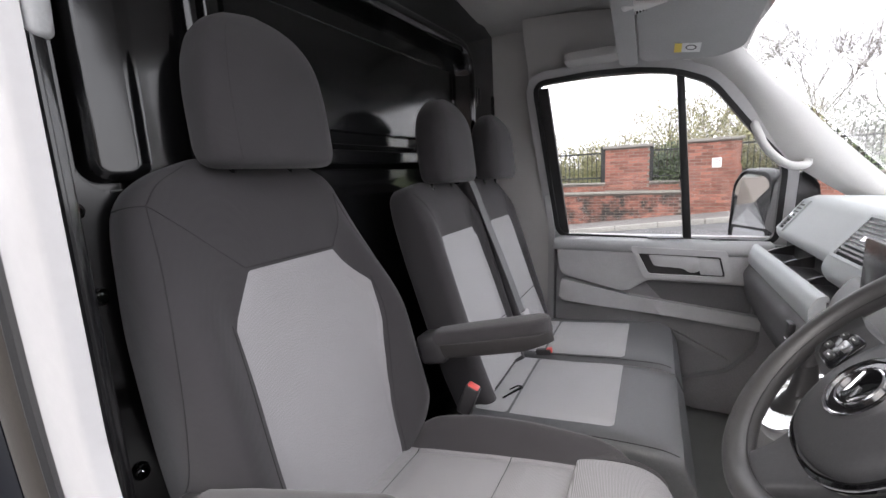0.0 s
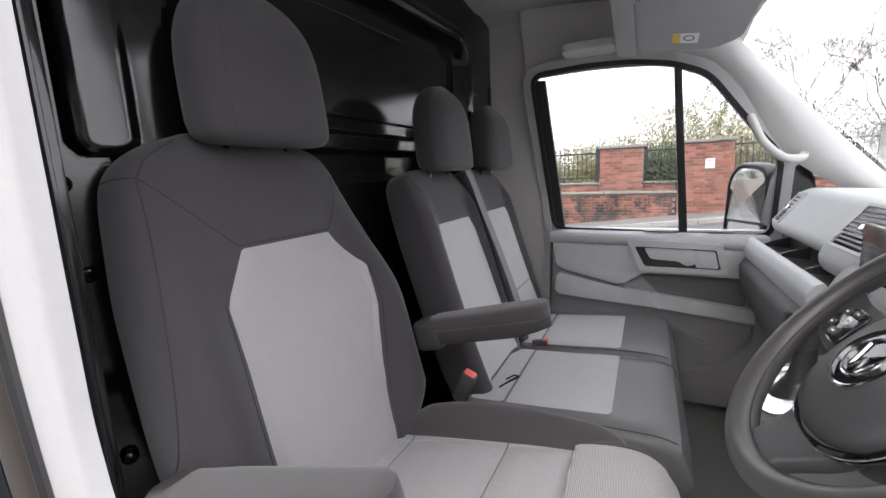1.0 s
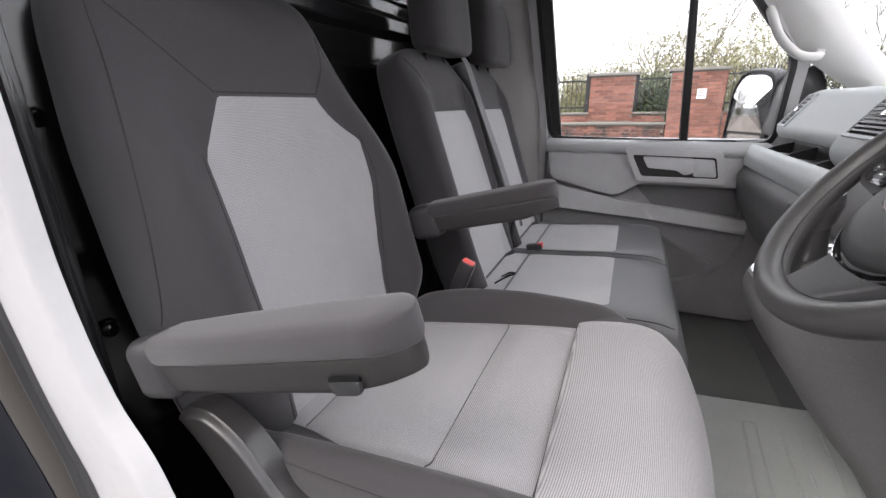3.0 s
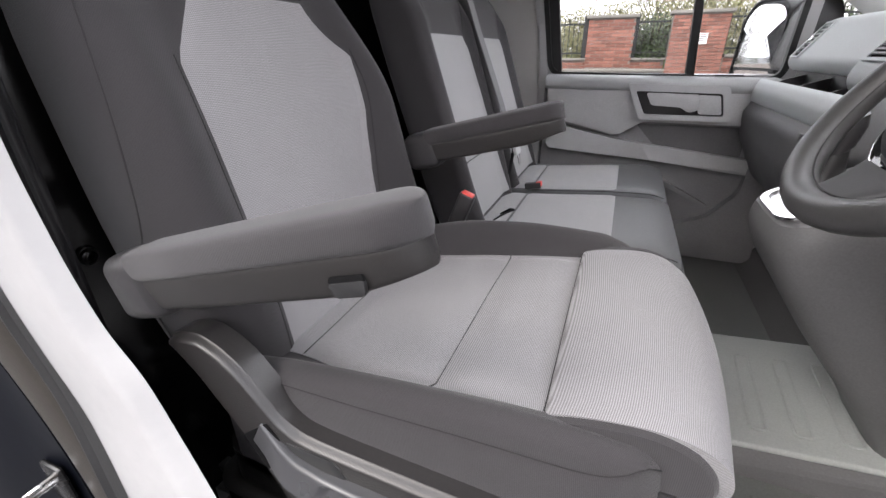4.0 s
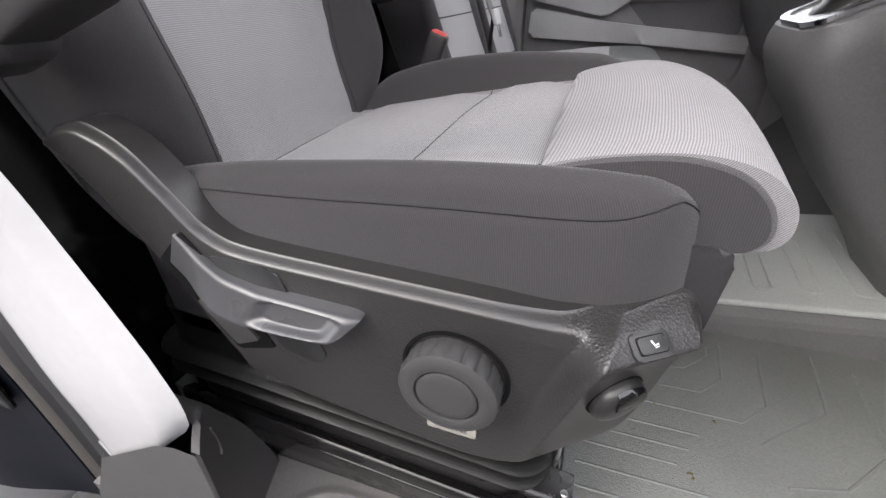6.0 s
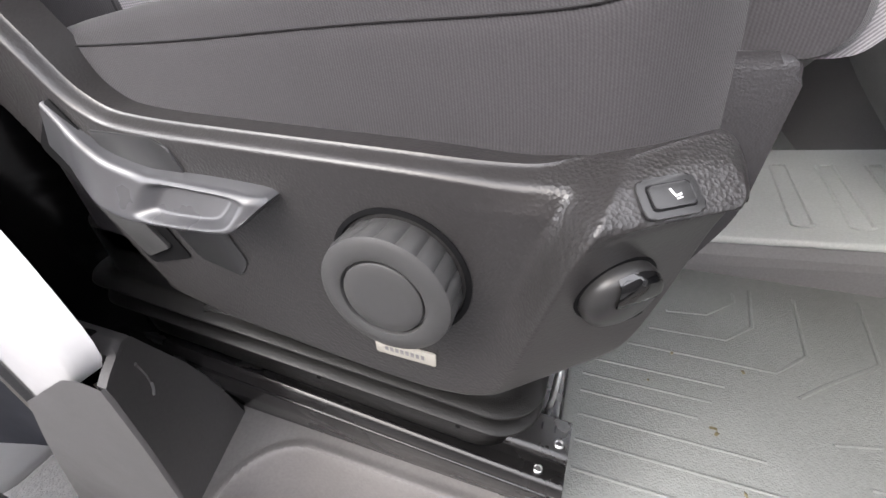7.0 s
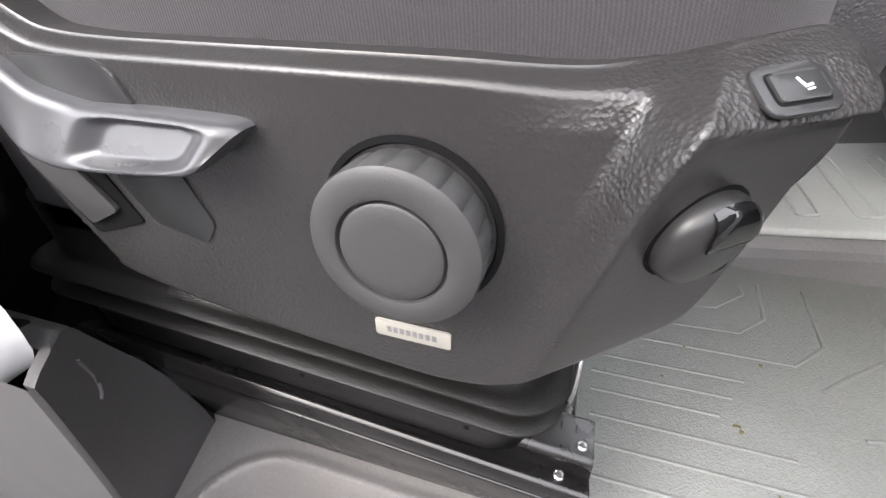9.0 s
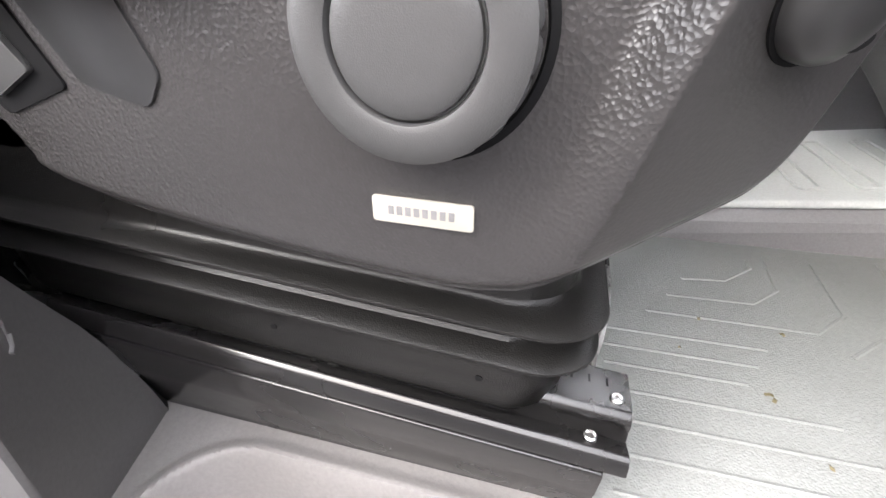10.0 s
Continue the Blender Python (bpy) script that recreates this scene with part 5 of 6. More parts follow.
for yc, wi in ((1.405, 0.142), (1.835, 0.135)):
    loops = []
    for s in lin(-0.04, 0.66, 44):
        lp = []
        for i in range(52):
            th = 2 * math.pi * i / 52
            a, b = se(th, bench_w(s), 0.06, 5)
            lp.append(bench_pt(a, s, bench_front(a, s) if b > 0 else -0.06 + b, yc))
        loops.append(lp)
    bb = part("backrest", rings(loops), M["cloth_dark"], bench, "charcoal cloth backrest")

    def bi(u, v, yc=yc, wi=wi):
        s = -0.02 + 0.51 * u
        w = (wi + 0.012 * (1 - u)) * (1 - 0.12 * sstep(0.9, 1, u))
        y = (2 * v - 1) * w
        e = min(1 - abs(2 * v - 1), (1 - u) * 3) * w
        return bench_pt(y, s, bench_front(y, s) + 0.004 * sstep(0, 0.02, e) - 0.0015, yc)
    part("backrest_insert", grid(bi, lin(0, 1, 36), lin(0, 1, 24), -QN * 0.012), M["cloth_pale"], bb, "pale grey cloth centre panel")
    for sg in (-1, 1):
        pts = [bench_pt(sg * (wi * 0.88 + 0.045 * t), 0.49 + 0.14 * t, bench_front(sg * (wi * 0.88 + 0.045 * t), 0.49 + 0.14 * t), yc) for t in lin(0, 1, 12)]
        part("seam", tube(pts, 0.0013, 5), M["seam"], bb)
    pts = [bench_pt(y, 0.14, bench_front(y, 0.14) + 0.003, yc) for y in lin(-wi, wi, 14)]
    part("seam", tube(pts, 0.0015, 5), M["seam"], bb)
    headrest(bench, yc + (0.025 if yc < 1.6 else 0.06), 0.650, 0.265, 0.14 if yc < 1.6 else 0.152, Vector((0.02, 0, 0)), 0.06)

BZ = [(-0.30, 0.425), (-0.1, 0.44), (0.08, 0.455), (0.17, 0.457), (0.225, 0.445), (0.248, 0.42)]
for y0, y1, i0, i1 in ((1.135, 1.612, 1.195, 1.585), (1.618, 2.07, 1.645, 1.99)):
    yc, hw = (y0 + y1) / 2, (y1 - y0) / 2

    def bt(x, y, yc=yc, hw=hw):
        r = min(abs(y - yc) / hw, 0.9999)
        k = (1 - r**7) ** (1 / 7)
        return 0.36 + (spline(BZ, x) - 0.36) * k
    loops = []
    for x in lin(-0.33, 0.256, 44):
        lp = []
        en = 1 - 0.75 * sstep(0.225, 0.256, x) ** 2
        for i in range(52):
            th = 2 * math.pi * i / 52
            a, b = se(th, hw, 1, 7)
            lp.append((x, yc + a, 0.36 + (bt(x, yc + a) - 0.36) * en if b > 0 else 0.36 + b * 0.07 * en))
        loops.append(lp)
    bc = part("cushion", rings(loops), M["vinyl_dark"], bench, "charcoal bench cushion with a pale grey centre")
    for xa, xb in ((-0.31, -0.205), (-0.203, 0.078)):
        def bp_fn(u, v, xa=xa, xb=xb, i0=i0, i1=i1, bt=bt):
            x, y = xa + (xb - xa) * u, i0 + (i1 - i0) * v
            e = min(min(u, 1 - u) * (xb - xa), min(v, 1 - v) * (i1 - i0))
            return (x, y, bt(x, y) + 0.005 * sstep(-0.003, 0.02, e) - 0.001)
        part("cushion_panel", grid(bp_fn, lin(0, 1, 24), lin(0, 1, 26), (0, 0, -0.012)), M["cloth_pale"], bc, "pale grey cloth panel")
    part("seam", tube([(x, (y0 if y0 < 1.5 else y0) + 0.02, bt(x, y0 + 0.02) + 0.0005) for x in lin(-0.2, 0.22, 30)], 0.0012, 5), M["seam"], bc)
part("plinth", box(-0.36, 0.235, 1.15, 2.06, 0.0, 0.31, 0.02, 3), M["plastic_dark"], bench)
# belts
def strap(ctrl, w, name, parent, material, label="", across=(0, 1, 0), n=30):
    pts = curve_pts(ctrl, n)
    loops = []
    for i, p in enumerate(pts):
        d = (pts[min(i + 1, n - 1)] - pts[max(i - 1, 0)]).normalized()
        a = Vector(across)
        a = (a - d * a.dot(d)).normalized()
        b = d.cross(a) * 0.0012
        loops.append([p - a * w - b, p + a * w - b, p + a * w + b, p - a * w + b])
    return part(name, rings(loops), material, parent, label, False)


belt = thing("seat_belt", (-0.35, 1.6, 0.6), "grey seat belt hanging down the bench backrest", "seat belt")
strap([(-0.50, 1.585, 1.10), (-0.455, 1.595, 1.075), (-0.40, 1.60, 0.93), (-0.335, 1.605, 0.76), (-0.275, 1.60, 0.60), (-0.262, 1.60, 0.565)], 0.027, "webbing", belt, M["belt"])
strap([(-0.265, 1.60, 0.60), (-0.272, 1.595, 0.53), (-0.28, 1.59, 0.46)], 0.02, "lower_webbing", belt, M["black_matt"])
part("tongue", box(-0.006, 0.006, -0.03, 0.03, -0.022, 0.022, 0.004, 2, pose(-0.258, 1.60, 0.578, 0, -14, 0)), M["plastic_mid"], belt)
part("tongue_plate", box(-0.002, 0.002, -0.013, 0.013, -0.055, -0.02, 0.001, 1, pose(-0.256, 1.60, 0.578, 0, -14, 0)), M["chrome"], belt)
belt_b = thing("belt_anchor", (-0.22, 1.27, 0.45), "black webbing loop on the bench cushion", "belt loop")
part("loop", tube(curve_pts([(-0.23, 1.235, 0.452), (-0.20, 1.245, 0.472), (-0.185, 1.27, 0.475), (-0.20, 1.29, 0.468), (-0.225, 1.29, 0.452)], 20), 0.006, 6, 0.4), M["black_matt"], belt_b)
bk2 = thing("belt_buckle", (-0.20, 1.61, 0.45), "small dark buckle with a red button between the cushions", "buckle")
part("body", box(-0.028, 0.028, -0.012, 0.012, -0.012, 0.010, 0.005, 2, pose(-0.19, 1.585, 0.458, 0, -10, 0)), M["plastic_dark"], bk2)
part("button", box(0.012, 0.030, -0.010, 0.010, -0.004, 0.0115, 0.002, 2, pose(-0.19, 1.585, 0.458, 0, -10, 0)), M["red"], bk2)

# ---- passenger door ----
def door_y(z):
    return 2.285 - 0.14 * max(z - 0.78, 0)


def on_door(off):
    return lambda a, b, c: Vector((a, door_y(b) + off - c, b))


def annulus(outer, inner, place, depth):
    """A flat frame between two outlines of equal length."""
    return rings([[place(a, b, c) for a, b in ol] for ol, c in ((outer, 0), (outer, depth), (inner, depth), (inner, 0), (outer, 0))], False)


door = thing("door_1", (0.1, 2.28, 0.1), "closed grey passenger door with pull handle and window", "door", "", "structure")
WIN = rounded([(-0.268, 0.785), (0.60, 0.765), (0.60, 1.085), (0.49, 1.215), (0.335, 1.415), (0.21, 1.468), (0.05, 1.495), (-0.12, 1.503), (-0.358, 1.492)], 0.05, 6)
cx = sum(a for a, b in WIN) / len(WIN)
cz = sum(b for a, b in WIN) / len(WIN)


def grow(ol, d):
    out = []
    n = len(ol)
    for i in range(n):
        p, q = Vector(ol[i - 1]), Vector(ol[(i + 1) % n])
        t = (q - p).normalized()
        nrm = Vector((t.y, -t.x))
        o = Vector(ol[i])
        if nrm.dot(o - Vector((cx, cz))) < 0:
            nrm = -nrm
        out.append(tuple(o + nrm * d))
    return out


part("window_seal", annulus(grow(WIN, 0.014), grow(WIN, -0.006), on_door(0.01), 0.03), M["rubber"], door, "black rubber window seal")
part("window_frame", annulus(grow(WIN, 0.05), grow(WIN, 0.010), on_door(0.03), 0.045), M["paint_white"], door, "white painted door frame")
part("rear_post", prism([(-0.315, 0.775), (-0.222, 0.775), (-0.303, 1.475), (-0.392, 1.475)], on_door(0.025), 0.03, 0.006), M["rubber"], door, "black window channel")
part("window_post", prism([(0.272, 0.775), (0.305, 0.775), (0.243, 1.462), (0.214, 1.47)], on_door(0.022), 0.034, 0.006), M["rubber"], door, "black upright between the panes")
for nm, ol in (("pane", [(-0.27, 0.77), (0.285, 0.77), (0.225, 1.47), (-0.36, 1.50)]), ("quarter_pane", [(0.29, 0.77), (0.60, 0.76), (0.60, 1.09), (0.33, 1.42), (0.235, 1.46)])):
    gl = part(nm, prism(ol, on_door(0.022), 0.004, 0), M["glass"], door, "clear window glass", False)
    gl.visible_shadow = False
SLAB = lambda a, b, c: Vector((a, 2.26 - c, b))
part("door_body", prism([(-0.29, -0.05), (0.56, -0.05), (0.66, 0.2), (0.66, 0.76), (-0.27, 0.77)], SLAB, 0.03, 0.004), M["plastic_lower"], door, "mid grey plastic door lining")
part("door_skin", prism([(-0.33, -0.35), (0.9, -0.35), (0.9, 0.78), (-0.30, 0.78)], lambda a, b, c: Vector((a, 2.38 - c, b)), 0.05, 0.01), M["paint_white"], door, "white painted outer skin")
part("belt_ledge", prism(rounded([(2.17, 0.0), (2.165, 0.03), (2.19, 0.052), (2.30, 0.058), (2.30, 0.0)], 0.015), lambda a, b, c: Vector((-0.275 + c, a, 0.725 + b - 0.012 * c)), 0.86, 0.006), M["plastic_light"], door, "light grey ledge below the window")
upper = part("upper_panel", prism(rounded([(-0.268, 0.765), (0.60, 0.752), (0.60, 0.596), (0.14, 0.600), (0.045, 0.537), (-0.245, 0.605)], 0.02), lambda a, b, c: Vector((a, 2.235 - c * (1 - 0.12 * sstep(0.765, 0.60, b)), b)), 0.058, 0.01, 3), M["plastic_mid"], door, "grey upper door panel")
HF = rounded([(0.062, 0.752), (0.425, 0.742), (0.452, 0.612), (0.122, 0.612)], 0.015)
HI = rounded([(0.095, 0.722), (0.405, 0.716), (0.425, 0.632), (0.140, 0.632)], 0.012)
part("handle_frame", annulus(HF, HI, lambda a, b, c: Vector((a, 2.18 - c, b)), 0.018), M["plastic_mid"], upper)
part("handle_recess", prism(HI, lambda a, b, c: Vector((a, 2.1775 - c, b)), 0.001, 0), M["plastic_dark"], upper)
part("pull_handle", prism(rounded([(0.135, 0.716), (0.33, 0.712), (0.335, 0.652), (0.30, 0.642), (0.27, 0.662), (0.16, 0.668)], 0.012), lambda a, b, c: Vector((a, 2.177 - c, b)), 0.010, 0.004), M["plastic_mid"], upper, "grey pull handle")
part("lock_pad", prism(rounded([(0.325, 0.71), (0.40, 0.708), (0.417, 0.638), (0.335, 0.638)], 0.008), lambda a, b, c: Vector((a, 2.177 - c, b)), 0.009, 0.003), M["plastic_mid"], upper)
part("armrest_band", prism(rounded([(-0.245, 0.58), (0.045, 0.522), (0.17, 0.505), (0.60, 0.458), (0.64, 0.395), (0.20, 0.44), (0.0, 0.452), (-0.255, 0.47)], 0.02), lambda a, b, c: Vector((a, 2.232 - c, b)), 0.045, 0.012, 3), M["plastic_mid"], door, "grey armrest band")
part("pocket_edge", prism(rounded([(0.24, 0.37), (0.46, 0.255), (0.47, 0.235), (0.24, 0.34)], 0.008), lambda a, b, c: Vector((a, 2.232 - c, b)), 0.025, 0.006), M["plastic_lower"], door)
part("pocket_liner", prism(rounded([(0.12, 0.585), (0.53, 0.585), (0.53, 0.465), (0.20, 0.50)], 0.015), lambda a, b, c: Vector((a, 2.2295 - c, b)), 0.002, 0), M["plastic_char"], door)
part("lower_moulding", prism(rounded([(0.62, 0.60), (0.66, 0.60), (0.66, 0.02), (0.30, 0.02), (0.28, 0.14), (0.46, 0.21), (0.555, 0.33), (0.565, 0.58)], 0.03), lambda a, b, c: Vector((a, 2.232 - c, b)), 0.05, 0.012, 3), M["plastic_lower"], door, "curved grey foot moulding")
part("lock_switches", box(0.13, 0.27, 2.215, 2.245, 0.779, 0.786, 0.003, 2), M["plastic_dark"], door)
part("demist_slot", box(0.37, 0.47, 2.225, 2.245, 0.777, 0.781, 0.002, 1), M["black_matt"], door)

# pillar lining, header and roof over the windscreen
def apil_fn(u, v):
    a = Vector((spline([(0, 0.12), (0.15, 0.22), (0.35, 0.36), (0.7, 0.60), (1, 0.83)], u), 2.215 + 0.02 * u, spline([(0, 1.53), (0.15, 1.50), (0.35, 1.405), (0.7, 1.105), (1, 0.93)], u)))
    b = Vector((spline([(0, 0.30), (0.15, 0.40), (0.35, 0.51), (0.7, 0.75), (1, 0.97)], u), 2.13 + 0.10 * u, spline([(0, 1.60), (0.15, 1.54), (0.35, 1.43), (0.7, 1.17), (1, 0.95)], u)))
    q = a.lerp(b, v)
    q.y -= 0.035 * math.sin(math.pi * v) - 0.02 * (1 - v) * 0
    return q


M["lining_light"] = grained("pale_grey_lining", (0.66, 0.655, 0.64), (0.5, 0.65), 600.0, 0.12, 0.05)
structure("windscreen_pillar", grid(apil_fn, lin(0, 1, 40), lin(0, 1, 14), (0.01, 0.06, 0.01)), M["lining_light"], "pale grey lining of the windscreen pillar", "pillar")
structure("header_lining", grid(lambda u, v: (-0.40 + 0.72 * u, 2.225 - 0.10 * sstep(0.25, 1, v) - 0.02 * math.sin(math.pi * v), 1.488 + 0.02 * math.sin(math.pi * u) - 0.03 * u + v * 0.28 - 0.07 * u * v), lin(0, 1, 24), lin(0, 1, 12), (0, 0.05, 0.01)), M["headliner"], "grey roof lining above the door window", "ceiling")
ws = structure("windscreen", prism([(0.36, 0.0), (2.24, 0.0), (2.12, 0.80), (0.46, 0.80)], lambda a, b, c: Vector((0.985 - 0.73 * b, a, 0.95 + 0.735 * b + c)), 0.005, 0), M["glass"], "large clear sloping windscreen", "windscreen", False)
ws.visible_shadow = False
structure("roof", box(-0.75, 0.42, 0.30, 2.45, 1.90, 1.94, 0.015, 2), M["paint_white"], "white van roof above the cab", "roof")
structure("roof_front", prism([(0.36, 1.60), (0.45, 1.56), (0.46, 1.60), (0.42, 1.92), (0.36, 1.92)], lambda a, b, c: Vector((a, 0.32 + c, b)), 2.1, 0.01), M["headliner"], "grey header above the windscreen", "ceiling")
structure("roof_side_passenger", box(-0.75, 0.44, 2.30, 2.34, 1.53, 1.92, 0.01, 2), M["paint_white"], "white roof side above the passenger door", "roof")
structure("roof_side_driver", box(-0.75, 0.44, 0.33, 0.37, 1.66, 1.92, 0.01, 2), M["paint_white"], "white roof rail above the driver door opening", "roof")
structure("pillar_front_driver", prism([(0.40, 1.60), (0.47, 1.60), (1.02, 0.95), (0.95, 0.90)], lambda a, b, c: Vector((a, 0.34 + c, b)), 0.08, 0.015, 3), M["lining_light"], "pale lining of the driver side windscreen pillar", "pillar")
structure("bonnet", box(0.98, 1.9, 0.3, 2.45, -0.3, 0.90, 0.12, 5), M["paint_white"], "white van bonnet in front of the windscreen", "body")
structure("load_box", box(-4.4, -0.96, 0.28, 2.46, -0.35, 1.95, 0.06, 3), M["paint_white"], "white van load compartment behind the bulkhead", "body")

# grab handle on the windscreen pillar
gh = thing("grab_handle", (0.56, 2.19, 1.12), "pale grey grab handle on the windscreen pillar", "handle")
part("bar", tube(curve_pts([(0.49, 2.215, 1.245), (0.495, 2.175, 1.215), (0.525, 2.155, 1.145), (0.585, 2.155, 1.085), (0.64, 2.17, 1.075), (0.665, 2.205, 1.085)], 28), 0.015, 12), M["lining_light"], gh)
part("end_cap", tube([(0.655, 2.21, 1.09), (0.675, 2.20, 1.083)], 0.017, 10), M["lining_light"], gh)

# sun visor and roof console
visor = thing("sun_visor", (0.2, 1.8, 1.53), "folded grey sun visor with a small warning label", "sun visor")


def vis(a, b, c):
    return Vector((a, b, 1.508 - 0.14 * (a - 0.01) + 0.26 * (2.02 - b) + c))


part("blade", prism(rounded([(0.075, 1.42), (0.43, 1.42), (0.40, 1.93), (0.33, 2.0), (0.085, 2.03)], 0.03, 5), vis, 0.02, 0.008, 3), M["plastic_light"], visor)
part("hinge_strip", prism(rounded([(0.005, 1.40), (0.068, 1.40), (0.078, 2.03), (0.01, 2.03)], 0.012, 4), lambda a, b, c: vis(a, b, c - 0.012), 0.03, 0.008, 3), M["plastic_light"], visor)
lab = part("label", prism([(0.195, 1.90), (0.275, 1.90), (0.275, 1.96), (0.195, 1.96)], lambda a, b, c: vis(a, b, -0.0012 + c), 0.001, 0), M["white_ink"], visor, "white and yellow warning label", False)
part("stripe", prism([(0.195, 1.90), (0.218, 1.90), (0.218, 1.96), (0.195, 1.96)], lambda a, b, c: vis(a, b, -0.0018 + c), 0.0005, 0), M["yellow_ink"], lab, "", False)
part("symbol", rings([[vis(0.246 + r * math.cos(k * math.pi / 8), 1.928 + r * math.sin(k * math.pi / 8), h) for k in range(16)] for r, h in ((0.017, -0.0012), (0.017, -0.002), (0.013, -0.002), (0.013, -0.0012))], False), M["grey_ink"], lab, "", False)
console_r = thing("roof_console", (0.2, 1.3, 1.62), "pale roof console with a small slotted grille", "console")
part("housing", box(0.02, 0.36, 1.16, 1.46, 1.575, 1.70, 0.02, 4), M["lining_light"], console_r)
for k in range(4):
    part("slot", box(0.04 + 0.008 * k, 0.044 + 0.008 * k, 1.425, 1.455, 1.5735, 1.576, 0), M["black_matt"], console_r, "", False)
lamp = thing("map_lamp", (0.1, 1.7, 1.6), "small pale roof panel with dark slots", "roof panel")
part("housing", box(0.035, 0.175, 1.655, 1.745, 1.578, 1.66, 0.012, 4), M["lining_light"], lamp)
for k in range(7):
    part("slot", box(0.052 + 0.009 * k, 0.056 + 0.009 * k, 1.70, 1.738, 1.5765, 1.579, 0), M["black_matt"], lamp, "", False)
ledge = structure("roof_ledge", prism(rounded([(-0.20, 2.0), (0.0, 2.0), (0.0, 2.14), (-0.20, 2.14)], 0.02), lambda a, b, c: Vector((a, b, 1.535 + c)), 0.03, 0.01, 3), M["headliner"], "grey ledge of the overhead shelf", "shelf")

# ---- outside mirror ----
mir = thing("side_mirror", (0.58, 2.46, 0.75), "black outside mirror on the passenger door", "mirror")
ring_m = rounded([(-0.085, -0.155), (0.085, -0.165), (0.075, 0.15), (-0.04, 0.16), (-0.075, 0.10)], 0.05, 6)
mp_ = frame_at((0.568, 2.56, 0.878), (0.52, -0.854, 0), (0.008, 0.005, 1))
ring_m = [(a * 1.42, b * 1.14) for a, b in ring_m]
part("housing", rings([[mp_(a * k, b * k, c) for a, b in ring_m] for k, c in ((0.96, 0.010), (0.985, 0.020), (1.02, 0.018), (1.05, 0.002), (1.06, -0.04), (0.95, -0.11), (0.6, -0.15))]), M["rubber"], mir)
part("glass", prism([(a * 0.9, b * 0.9) for a, b in ring_m if b > -0.075] + [(0.100, -0.082), (-0.104, -0.08)], lambda a, b, c: mp_(a, b, 0.013 + c), 0.003, 0), M["mirror"], mir, "mirror glass", False)
part("wide_glass", prism(rounded([(-0.092, -0.092), (0.095, -0.094), (0.098, -0.160), (-0.095, -0.152)], 0.015), lambda a, b, c: mp_(a, b, 0.013 + c), 0.003, 0), M["mirror"], mir, "wide-angle mirror glass", False)
part("arm", prism(rounded([(0.60, 0.79), (0.76, 0.79), (0.72, 1.02), (0.67, 1.06), (0.62, 1.0)], 0.02), lambda a, b, c: Vector((a, 2.27 + c, b)), 0.24, 0.01), M["plastic_dark"], mir)

# ---- dashboard ----
dash = thing("dashboard", (0.6, 1.4, 0.6), "grey van dashboard with air vents and open shelf", "dashboard")
M["dash_light"] = grained("pale_green_grey_plastic", (0.60, 0.625, 0.625), (0.5, 0.62), 420.0, 0.2, 0.06)


def along(y0, y1):
    return lambda a, b, c: Vector((a, y0 + (y1 - y0) * c, b))


pad = part("upper_pad", prism(rounded([(0.592, 0.80), (0.575, 0.835), (0.655, 0.95), (0.69, 0.965), (0.99, 0.955), (0.99, 0.80)], 0.025, 4), along(1.60, 2.17), 1.0, 0), M["dash_light"], dash, "pale grey upper pad")
part("pad_driver", prism(rounded([(0.60, 0.80), (0.58, 0.84), (0.655, 0.95), (0.69, 0.97), (0.99, 0.955), (0.99, 0.80)], 0.025, 4), along(0.42, 1.40), 1.0, 0), M["dash_light"], dash)


def vent(y0, y1, n, name):
    fr = lambda a, b, c: Vector((0.578 + 0.080 * b - 0.57 * 0 - c * 0.82, a, 0.838 + 0.112 * b + c * 0.57))
    v = part(name, annulus([(y0, 0.02), (y1, 0.02), (y1, 0.98), (y0, 0.98)], [(y0 + 0.012, 0.08), (y1 - 0.012, 0.08), (y1 - 0.012, 0.92), (y0 + 0.012, 0.92)], lambda a, b, c: fr(a, b, c + 0.001), 0.006), M["dash_light"], dash, "framed air vent with slats")
    part("cavity", prism([(y0 + 0.01, 0.06), (y1 - 0.01, 0.06), (y1 - 0.01, 0.94), (y0 + 0.01, 0.94)], lambda a, b, c: fr(a, b, c + 0.0005), 0.001, 0), M["black_matt"], v, "", False)
    for k in range(n):
        b = 0.12 + 0.76 * (k + 0.5) / n
        part("slat", prism([(y0 + 0.012, b - 0.02), (y1 - 0.012, b - 0.02), (y1 - 0.012, b + 0.02), (y0 + 0.012, b + 0.02)], lambda a, b, c: fr(a, b, c + 0.001), 0.005, 0), M["plastic_dark"], v, "", False)
    part("tab", prism([((y0 + y1) / 2 - 0.012, 0.45), ((y0 + y1) / 2 + 0.012, 0.45), ((y0 + y1) / 2 + 0.012, 0.55), ((y0 + y1) / 2 - 0.012, 0.55)], lambda a, b, c: fr(a, b, c + 0.006), 0.008, 0.002), M["chrome"], v)


